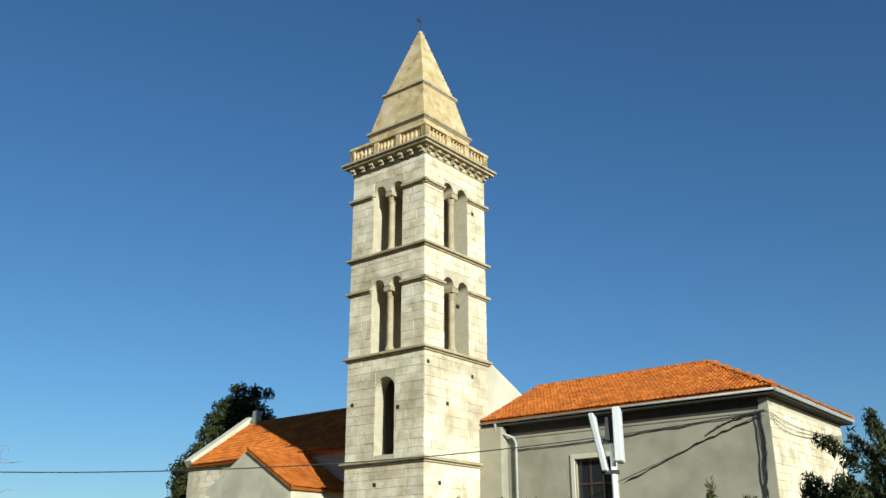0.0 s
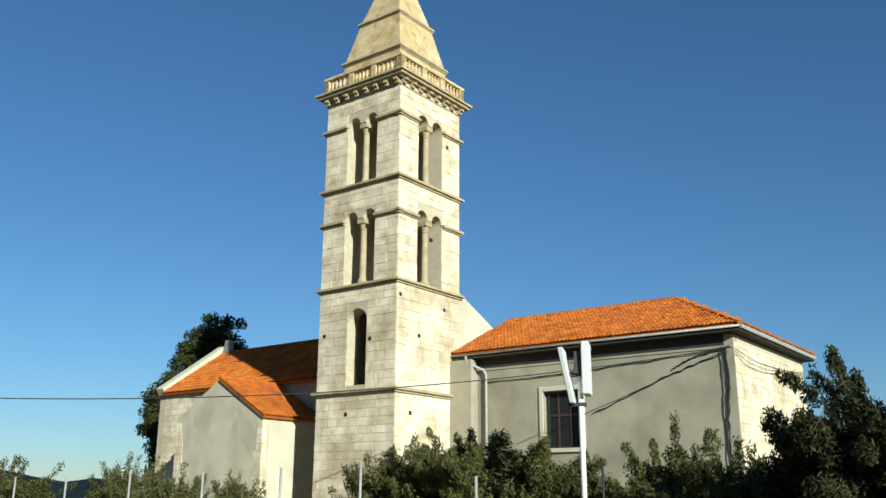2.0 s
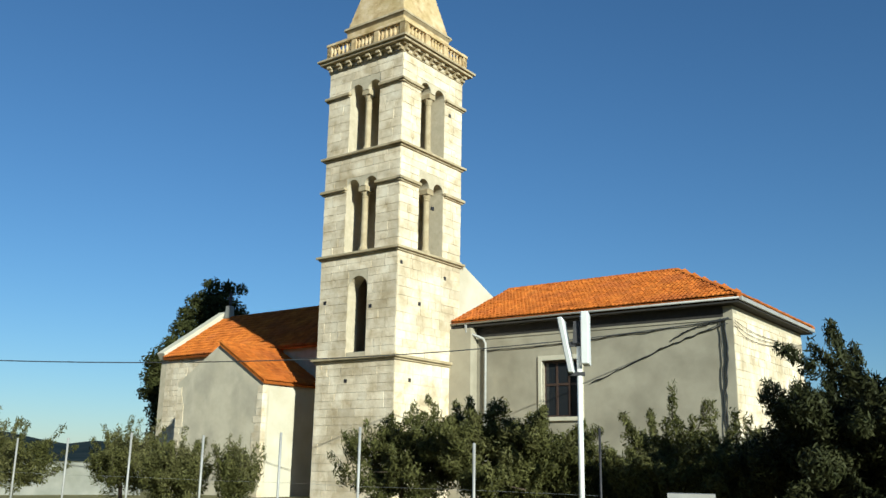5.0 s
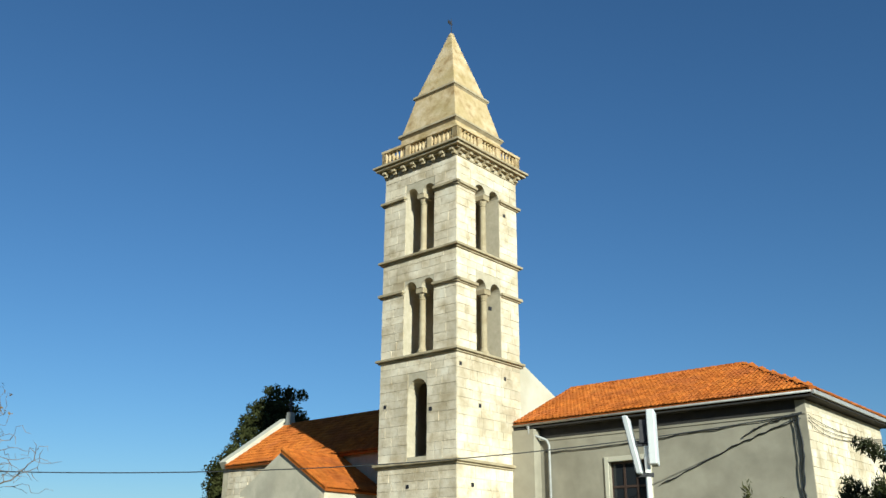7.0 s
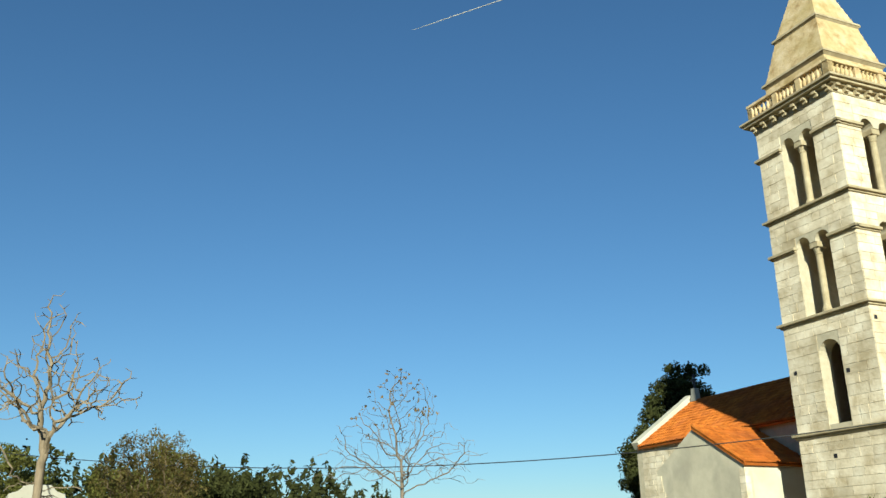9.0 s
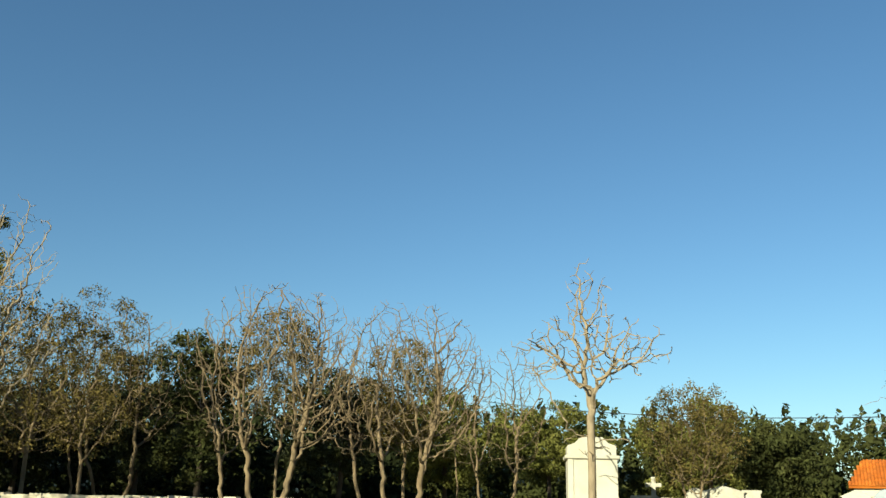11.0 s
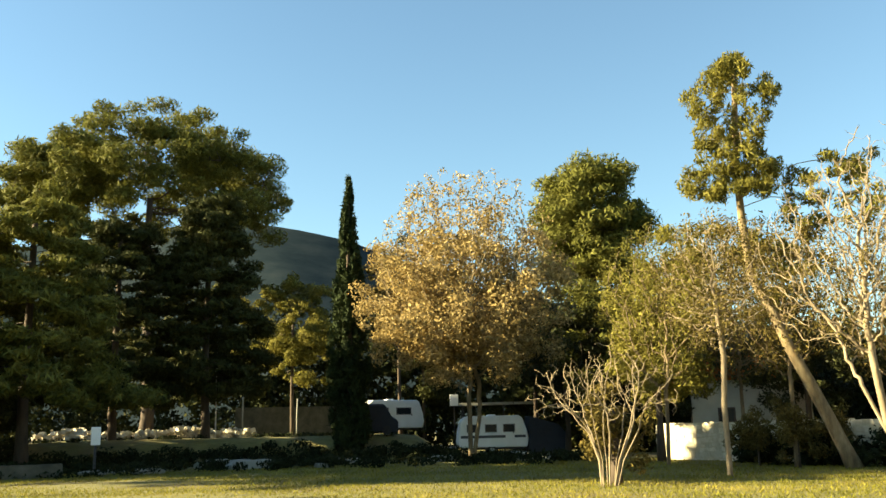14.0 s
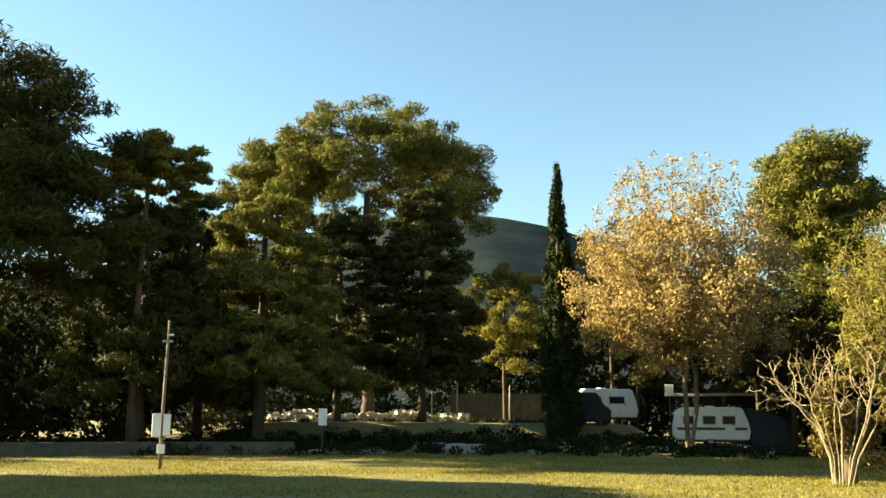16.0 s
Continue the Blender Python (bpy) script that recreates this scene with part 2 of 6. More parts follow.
# ---------------------------------------------------------------- ground and hills


def step(a, b, v):
    f = min(1.0, max(0.0, (v - a) / (b - a)))
    return f * f * (3 - 2 * f)


def rise(x, y):
    """Height of the raised lawn beyond the meadow's edge."""
    r, az = math.hypot(x, y), math.degrees(math.atan2(-x, y)) % 360
    return 1.45 * step(56, 59.5, r) * (1 - step(96, 112, r)) * step(115, 117.5, az) * (1 - step(139, 146, az))


def lifted(p):
    return Vector((p.x, p.y, rise(p.x, p.y)))


def build_ground():
    rng = np.random.default_rng(3)
    radii = np.concatenate([[0], np.linspace(4, 80, 40), np.geomspace(90, 4500, 24)])
    seg = 240
    rows, faces = [], []
    for r in radii:
        for k in range(seg):
            a = 2 * math.pi * k / seg
            x, y = r * math.cos(a), r * math.sin(a)
            z = 0.06 * noise.noise(Vector((x * 0.18, y * 0.18, 0))) if 3 < r < 90 else 0.0
            rows.append((x, y, z + rise(x, y) * (1 + 0.12 * noise.noise(Vector((x * 0.3, y * 0.3, 5))))))
    for i in range(len(radii) - 1):
        for k in range(seg):
            faces.append((i * seg + k, i * seg + (k + 1) % seg, (i + 1) * seg + (k + 1) % seg, (i + 1) * seg + k))
    tagged(part("ground", Shape().add(rows, faces), MEADOW, smooth=True),
           "winter meadow ground with short dry grass", "ground", kind="structure")
    # hills that close the horizon: el is the skyline's angle at each heading
    heads = [-60, 0, 15, 22, 26, 34, 60, 90, 105, 114, 118, 121, 123.3, 126.2, 129, 134, 142, 155, 175, 215, 250, 300]
    els = [1.5, 1.0, 1.1, 1.2, 1.9, 1.7, 3.0, 5.0, 7.5, 9.5, 11.0, 12.2, 12.65, 13.3, 13.2, 12.5, 11.0, 8.0, 4.0, 2.5, 2.0, 1.5]
    rows, faces, seg, rings = [], [], 240, 14
    for i in range(rings):
        f = i / (rings - 1)
        r = 700 + 900 * f
        for k in range(seg):
            az = -60 + 360 * k / seg
            e = np.interp(az, heads, els) + 0.35 * noise.noise(Vector((az * 0.45, 7, 0)))
            top = 1600 * math.tan(radians(max(e, 0.6)))
            z = top * f ** 1.2 * (1 + 0.10 * noise.noise(Vector((az * 0.3, f * 5, 2))) * (1 - f)) - 4
            p = spot(az, r)
            rows.append((p.x, p.y, z))
    for i in range(rings - 1):
        for k in range(seg):
            faces.append((i * seg + k, i * seg + (k + 1) % seg, (i + 1) * seg + (k + 1) % seg, (i + 1) * seg + k))
    tagged(part("backdrop", Shape().add(rows, faces), HILL, smooth=True), "distant scrub-covered dark hills with haze in their colour", "hill", kind="structure")


build_ground()

# ---------------------------------------------------------------- the church
# its own axes: x along the sunny face of the tower, away; y along the shadier face, away; the origin is the tower's near corner
CHURCH = Matrix.Translation(spot(1.88, 41.3)) @ Matrix.Rotation(radians(51.88), 4, "Z")
W = 5.0
THICK = 0.75
DEEP = {"shade": 0.75, "sunny": 1.0}


def face_point(face, a, d, z):
    """A point of a tower face: a along it, d deep into the wall."""
    return (d, a, z) if face == "shade" else (a, d, z)


def face_box(s, face, a0, a1, d0, d1, z0, z1):
    p, q = face_point(face, a0, d0, z0), face_point(face, a1, d1, z1)
    s.box([min(m, n) for m, n in zip(p, q)], [max(m, n) for m, n in zip(p, q)])


def arch_fill(s, face, a0, a1, zs, z1, d0, d1):
    """The masonry over a round arch that springs at zs."""
    c, r, n = (a0 + a1) / 2, (a1 - a0) / 2, 10
    for i in range(n):
        p, q = math.pi * (1 - i / n), math.pi * (1 - (i + 1) / n)
        o = [(c + r * math.cos(p), zs + r * math.sin(p)), (c + r * math.cos(q), zs + r * math.sin(q)),
             (c + r * math.cos(q), z1), (c + r * math.cos(p), z1)]
        if face == "shade":
            s.prism(o, "x", d0, d1)
        else:
            s.prism(o, "y", d0, d1)


BI = (1.48, 3.46)          # the twin windows: jamb to jamb
ARCHES = ((1.48, 2.29), (2.65, 3.46))
LEVELS = ((11.7, 15.05, 16.9), (16.9, 20.2, 22.1))
SLIT = (1.84, 3.08, 6.85, 9.95)   # the single tall window of the shadier face


def tower():
    t = thing("church_tower", "square limestone bell tower with twin arched windows and stone spire", "church tower", CHURCH)
    s = Shape()
    for face in ("shade", "sunny"):
        lo, deep = (0.0 if face == "shade" else THICK), DEEP[face]
        face_box(s, face, lo, W, 0, deep, -0.3, 6.5)
        if face == "shade":
            face_box(s, face, 0, SLIT[0], 0, deep, 6.5, 11.7)
            face_box(s, face, SLIT[1], W, 0, deep, 6.5, 11.7)
            face_box(s, face, SLIT[0], SLIT[1], 0, deep, 6.5, SLIT[2])
            arch_fill(s, face, SLIT[0], SLIT[1], SLIT[3], 11.7, 0, deep)
        else:
            face_box(s, face, lo, W, 0, deep, 6.5, 11.7)
        for z0, zi, z1 in LEVELS:
            face_box(s, face, lo, BI[0], 0, deep, z0, z1)
            face_box(s, face, BI[1], W, 0, deep, z0, z1)
            face_box(s, face, ARCHES[0][1], ARCHES[1][0], 0.12, deep, zi, z1)
            for a0, a1 in ARCHES:
                arch_fill(s, face, a0, a1, zi + 0.12, z1, 0, deep)
            face_box(s, face, ARCHES[0][1], ARCHES[1][0], 0, 0.12, zi + 0.12, z1)
    s.box((W - THICK, DEEP["sunny"], -0.3), (W, W, 22.1))
    s.box((THICK, W - THICK, -0.3), (W - THICK, W, 22.1))
    for z in (6.4, 11.5, 16.7, 22.0):
        s.box((THICK, DEEP["sunny"], z), (W - THICK, W - THICK, z + 0.15))
    body = part("wall", s, MORTAR, t)

    # moulded string courses
    def ring(name, z, out, tall, depth=0.02):
        r = Shape()
        for k, (o, a, b) in enumerate(((out * 0.45, 0, 0.45), (out, 0.45, 1.0))):
            r.box((-o, -o, z + tall * a), (W + o, W + o, z + tall * b))
        return part(name, r, STONE_TRIM, t, bevel=0.015)

    ring("string_course", 6.38, 0.22, 0.24)
    ring("string_course", 11.55, 0.22, 0.22)
    ring("string_course", 16.78, 0.22, 0.22)
    for z0, zi, z1 in LEVELS:
        for face in ("shade", "sunny"):
            for a0, a1 in ((-0.19, BI[0]), (BI[1], W + 0.19)):
                r = Shape()
                face_box(r, face, a0, a1, -0.19, 0.1, zi + 0.02, zi + 0.16)
                face_box(r, face, a0 + 0.06, a1 - (0.06 if a1 > W else 0), -0.09, 0.1, zi - 0.06, zi + 0.02)
                part("impost_band", r, STONE_TRIM, t, bevel=0.012)
            c = sum(BI) / 2
            x, y, _ = face_point(face, c, 0.3, 0)
            col = Shape().lathe((x, y, z0 + 0.16), [(0.25, 0), (0.25, 0.12), (0.2, 0.2), (0.17, 0.3), (0.155, zi - z0 - 0.65), (0.19, zi - z0 - 0.6),
                                                     (0.16, zi - z0 - 0.56), (0.24, zi - z0 - 0.3)], 12)
            column = part("column", col, STONE_TRIM, t, smooth=False)
            cap = Shape()
            face_box(cap, face, c - 0.25, c + 0.25, 0.03, THICK - 0.1, zi - 0.16, zi + 0.12)
            part("capital", cap, STONE_TRIM, column, bevel=0.02)
    # cornice with brackets
    r = Shape()
    for o, z0, z1 in ((0.06, 21.75, 21.86), (0.22, 22.1, 22.2), (0.42, 22.2, 22.34), (0.54, 22.34, 22.46)):
        r.box((-o, -o, z0), (W + o, W + o, z1))
    part("cornice", r, STONE_TRIM, t, bevel=0.015)
    for face in ("shade", "sunny"):
        for k in range(8):
            a = 0.12 + k * (W - 0.24) / 7
            b = Shape()
            face_box(b, face, a - 0.11, a + 0.11, -0.34, 0.05, 21.98, 22.1)
            face_box(b, face, a - 0.11, a + 0.11, -0.2, 0.05, 21.84, 21.98)
            part("bracket", b, STONE_TRIM, t)
    # balustrade
    rail, base = Shape(), Shape()
    for sh, z0, z1, o in ((base, 22.46, 22.6, 0.2), (rail, 23.3, 23.46, 0.22)):
        sh.box((-o, -o, z0), (W + o, 0.12, z1)).box((-o, W - 0.12, z0), (W + o, W + o, z1))
        sh.box((-o, 0.12, z0), (0.12, W - 0.12, z1)).box((W - 0.12, 0.12, z0), (W + o, W - 0.12, z1))
    part("balustrade_base", base, STONE_TRIM, t)
    part("handrail", rail, SPIRE, t, bevel=0.02)
    for face in ("shade", "sunny", "back", "far"):
        for a in (-0.02, 1.72, 3.28, W + 0.02):
            pier = Shape()
            if face in ("shade", "sunny"):
                face_box(pier, face, a - 0.16, a + 0.16, -0.18, 0.1, 22.6, 23.3)
            elif face == "back":
                pier.box((W - 0.1, a - 0.16, 22.6), (W + 0.18, a + 0.16, 23.3))
            else:
                pier.box((a - 0.16, W - 0.1, 22.6), (a + 0.16, W + 0.18, 23.3))
            part("pier", pier, SPIRE, t)
    bal = Shape().lathe((0, 0, 0), [(0.09, 0), (0.09, 0.05), (0.05, 0.1), (0.1, 0.28), (0.06, 0.5), (0.05, 0.58), (0.09, 0.64), (0.09, 0.7)], 8).mesh("baluster")
    for face in ("shade", "sunny"):
        for a0, a1 in ((0.14, 1.56), (1.88, 3.12), (3.44, 4.86)):
            for k in range(5):
                o = part("baluster", bal, SPIRE, t)
                o.location = face_point(face, a0 + (k + 0.5) * (a1 - a0) / 5, -0.04, 22.6)
    # spire
    c = W / 2

    def square(sh, h0, z0, h1, z1):
        sh.add([(c - h0, c - h0, z0), (c + h0, c - h0, z0), (c + h0, c + h0, z0), (c - h0, c + h0, z0),
                (c - h1, c - h1, z1), (c + h1, c - h1, z1), (c + h1, c + h1, z1), (c - h1, c + h1, z1)],
               [(0, 3, 2, 1), (4, 5, 6, 7), (0, 1, 5, 4), (1, 2, 6, 5), (2, 3, 7, 6), (3, 0, 4, 7)])

    drum = Shape()
    square(drum, 1.98, 22.46, 1.95, 24.26)
    part("spire_drum", drum, SPIRE, t)
    # rows of stone, each set back by a hair from the one below
    for h0, z0, h1, z1, n in ((1.93, 24.46, 1.40, 26.72, 6), (1.36, 26.94, 0.13, 31.05, 11)):
        for i in range(n):
            f0, f1 = i / n, (i + 1) / n
            a, b = h0 + (h1 - h0) * f0, h0 + (h1 - h0) * f1
            sp = Shape()
            square(sp, a, z0 + (z1 - z0) * f0, b + 0.015, z0 + (z1 - z0) * f1)
            part("spire_course", sp, SPIRE, t)
    for h, z in ((2.06, 24.26), (1.5, 26.72)):
        m = Shape()
        square(m, h - 0.12, z - 0.08, h + 0.02, z + 0.08)
        square(m, h + 0.04, z + 0.08, h, z + 0.22)
        part("moulding", m, STONE_TRIM, t)
    top = Shape().lathe((c, c, 31.0), [(0.17, 0), (0.2, 0.1), (0.12, 0.22), (0.05, 0.3)], 10)
    part("finial", top, SPIRE, t, smooth=True)
    rod = Shape().tube([(c, c, 31.2), (c, c, 32.3)], [0.025, 0.015], 6)
    rod = part("vane_rod", rod, IRON, t)
    flag = Shape().box((c - 0.3, c - 0.012, 31.85), (c + 0.05, c + 0.012, 32.08)).box((c - 0.3, c + 0.01, 31.95), (c + 0.12, c + 0.014, 32.02))
    part("weather_vane", flag, IRON, rod)
    # pipes, stubs and scaffolding holes: dark boxes stand for the shade inside
    for face, a, z in (("shade", 3.0, 5.5), ("sunny", 1.1, 5.5), ("sunny", 0.25, 11.0), ("sunny", 3.7, 10.8), ("sunny", 1.7, 9.2),
                       ("sunny", 3.9, 19.6), ("sunny", 2.6, 14.2), ("shade", 4.6, 9.4), ("shade", 1.6, 9.0)):
        h = Shape()
        face_box(h, face, a - 0.09, a + 0.09, -0.035, 0.05, z - 0.09, z + 0.09)
        part("socket_hole_shade", h, IRON, t)
    return t


TOWER = tower()


def tiled_slope(corners, rows, cols, lift=0.05):
    """Barrel tiles over a slope given by its eave's two ends and its ridge's two ends (eave left, eave right, ridge right, ridge left)."""
    a, b, c, d = [Vector(p) for p in corners]
    up = (d - a).cross(b - a)
    up = up.normalized() * (1 if up.z < 0 else -1)
    up = -up if up.z < 0 else up
    s = Shape()
    width = (b - a).length
    rng = random.Random(5)
    for i in range(rows):
        f0, f1 = i / rows, (i + 1.12) / rows
        f1 = min(f1, 1.0)
        for k in range(cols):
            # columns run straight up the slope; those past a hip are cut
            x0, x1 = k / cols, (k + 1) / cols
            along = (b - a).normalized()
            slope = (d - a) - along * (d - a).dot(along)
            left = (d - a).dot(along) / width
            right = 1 - (b - c).dot(along) / width
            xm = (x0 + x1) / 2
            fm = f0
            if xm < left * fm - 1e-6 or xm > 1 - (1 - right) * fm + 1e-6:
                continue
            sag = rng.uniform(-0.012, 0.012)
            rowsv = []
            for f, h in ((f0, lift + 0.02), (f1, lift - 0.015)):
                p0 = a + (b - a) * x0 + slope * f
                p1 = a + (b - a) * x1 + slope * f
                for j in range(5):
                    g = j / 4
                    ar = math.sin(math.pi * g) * 0.075
                    rowsv.append(p0.lerp(p1, g) + up * (h + ar + sag))
            s.add([tuple(v) for v in rowsv], [(j, j + 1, j + 6, j + 5) for j in range(4)] + [(0, 4, 3, 2, 1)])
    return s


def quad_slab(corners, thick):
    pts = [Vector(p) for p in corners]
    n = (pts[1] - pts[0]).cross(pts[2] - pts[0]).normalized()
    n = n if n.z > 0 else -n
    k = len(pts)
    return Shape().add([tuple(p) for p in pts] + [tuple(p - n * thick) for p in pts],
                       [tuple(range(k)), tuple(range(2 * k - 1, k - 1, -1))] + [(i, i + k, (i + 1) % k + k, (i + 1) % k) for i in range(k)])


def ridge_tiles(a, b, r=0.13, step=0.4):
    a, b = Vector(a), Vector(b)
    s, n = Shape(), max(2, int((b - a).length / step))
    for i in range(n):
        s.tube([a.lerp(b, i / n), a.lerp(b, (i + 1.1) / n)], [r, r * 0.86], 8)
    return s


def annex():
    t = thing("parish_building", "grey rendered building with a hipped terracotta roof joined to the tower", "building", CHURCH)
    x0, x1, y0, y1, z1 = 4.78, 14.6, -14.1, -0.02, 8.3
    wx = (-6.95, -5.0, 3.9, 6.5)   # window, sideways and upwards
    wall = Shape()
    wall.box((x0, y0, -0.3), (x0 + 0.5, wx[0], z1)).box((x0, wx[1], -0.3), (x0 + 0.5, y1, z1))
    wall.box((x0, wx[0], -0.3), (x0 + 0.5, wx[1], wx[2])).box((x0, wx[0], wx[3]), (x0 + 0.5, wx[1], z1))
    part("wall", wall, RENDER, t)
    part("wall", Shape().box((x0 + 0.5, y0, -0.3), (x1, y0 + 0.5, z1)), MORTAR, t, "squared limestone end wall")
    part("wall", Shape().box((x1 - 0.5, y0 + 0.5, -0.3), (x1, y1, z1)).box((x0 + 0.5, y1 - 0.4, -0.3), (x1 - 0.5, y1, z1)), RENDER, t)
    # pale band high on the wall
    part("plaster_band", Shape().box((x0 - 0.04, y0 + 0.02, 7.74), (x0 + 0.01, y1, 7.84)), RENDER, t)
    # roof
    e = 0.48
    A, B = (x0 - e, y1, 8.62), (x0 - e, y0 - e, 8.62)
    Cc, Dd = (x1 + e, y0 - e, 8.62), (x1 + e, y1, 8.62)
    r0, r1 = (9.7, y1, 11.2), (9.7, -9.75, 11.2)
    for name, cs, rows, cols in (("roof_slope", (B, A, r0, r1), 17, 70), ("roof_slope", (Cc, B, r1), 17, 50), ("roof_slope", (Dd, Cc, r1, r0), 4, 8)):
        sl = part(name, quad_slab(cs, 0.12), TILE, t)
        if rows > 5:
            full = cs if len(cs) == 4 else (cs[0], cs[1], cs[2], cs[2])
            tagged(part("roof_tiles", tiled_slope(full, rows, cols), TILE, sl, fix=False), kind="stuff")
    part("ridge_capping", ridge_tiles(r0, r1), TILE, t)
    part("hip_capping", ridge_tiles(r1, B), TILE, t)
    part("hip_capping", ridge_tiles(r1, Cc), TILE, t)
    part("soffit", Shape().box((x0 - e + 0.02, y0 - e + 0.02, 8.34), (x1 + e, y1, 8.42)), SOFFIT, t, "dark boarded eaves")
    # thin dark strip on the wall in place of the eaves' shadow
    part("fascia", Shape().box((x0 - 0.02, y0 + 0.4, 7.86), (x0 + 0.02, y1, 8.34)), SOFFIT, t, "dark strip standing for the shadow under the eaves")
    part("gable_wall", Shape().prism([(x0 + 0.02, z1), (x1 - 0.02, z1), (x1 - 0.02, 8.55), (9.7, 10.98), (x0 + 0.02, 8.7)], "y", y1 - 0.4, y1 - 0.05), RENDER, t)
    # gutters
    g = Shape().tube([(x0 - e - 0.04, y1, 8.52), (x0 - e - 0.04, y0 - e, 8.52)], [0.05, 0.05], 8)
    part("gutter", g, METAL_GREY, t, smooth=True)
    g = Shape().box((x0 - e, y0 - e - 0.1, 8.42), (x1 + e, y0 - e, 8.58))
    part("gutter", g, METAL_GREY, t, "dull metal eaves gutter")
    p = Shape().tube([(x0 - e - 0.06, -0.95, 8.45), (x0 - e - 0.06, -1.0, 8.1), (x0 - 0.14, -1.75, 7.75), (x0 - 0.1, -1.85, 7.5), (x0 - 0.1, -1.85, 0)], [0.07] * 5, 8)
    part("downpipe", p, METAL_GREY, t, "dull grey metal downpipe", smooth=True)
    # window
    win = part("window", Shape().box((x0 - 0.06, wx[0] - 0.2, wx[2] - 0.2), (x0 + 0.1, wx[0], wx[3] + 0.22))
               .box((x0 - 0.06, wx[1], wx[2] - 0.2), (x0 + 0.1, wx[1] + 0.2, wx[3] + 0.22))
               .box((x0 - 0.06, wx[0], wx[3]), (x0 + 0.1, wx[1], wx[3] + 0.22)).box((x0 - 0.12, wx[0] - 0.1, wx[2] - 0.18), (x0 + 0.1, wx[1] + 0.1, wx[2])),
               CREAM, t, "pale stone window surround", bevel=0.01)
    fr = Shape()
    n = 3
    for k in range(n + 1):
        y = wx[0] + k * (wx[1] - wx[0]) / n
        fr.box((x0 + 0.24, y - 0.05, wx[2]), (x0 + 0.31, y + 0.05, wx[3]))
    for z in (wx[2] + 0.04, wx[2] + 1.5, wx[3] - 0.05):
        fr.box((x0 + 0.23, wx[0], z - 0.05), (x0 + 0.32, wx[1], z + 0.05))
    part("window_frame", fr, WOOD_DARK, win, "dark brown wooden window frame")
    for k in range(n):
        y = wx[0] + k * (wx[1] - wx[0]) / n
        for z, zz in ((wx[2] + 0.09, wx[2] + 1.45), (wx[2] + 1.55, wx[3] - 0.1)):
            part("pane", Shape().box((x0 + 0.27, y + 0.05, z), (x0 + 0.28, y + (wx[1] - wx[0]) / n - 0.05, zz)), GLASS, win)
    # raked pier between tower and building
    part("buttress", Shape().prism([(-0.02, -0.3), (-1.3, -0.3), (-1.3, 8.28), (-0.02, 8.28)], "x", 4.2, 4.76), RENDER, t,
         "grey rendered pier beside the tower")
    # old wall behind the tower with a sloping top
    part("raked_wall", Shape().prism([(5.02, -0.2), (9.4, -0.2), (9.4, 10.0), (5.02, 11.95)], "y", 0.02, 0.6), CREAM, t)
    return t


ANNEX = annex()


# the nave stands a little behind the line of the tower
BACK = Matrix.Translation((0, 0, EYE)) @ Matrix.Scale(1.06, 4) @ Matrix.Translation((0, 0, -EYE)) @ CHURCH


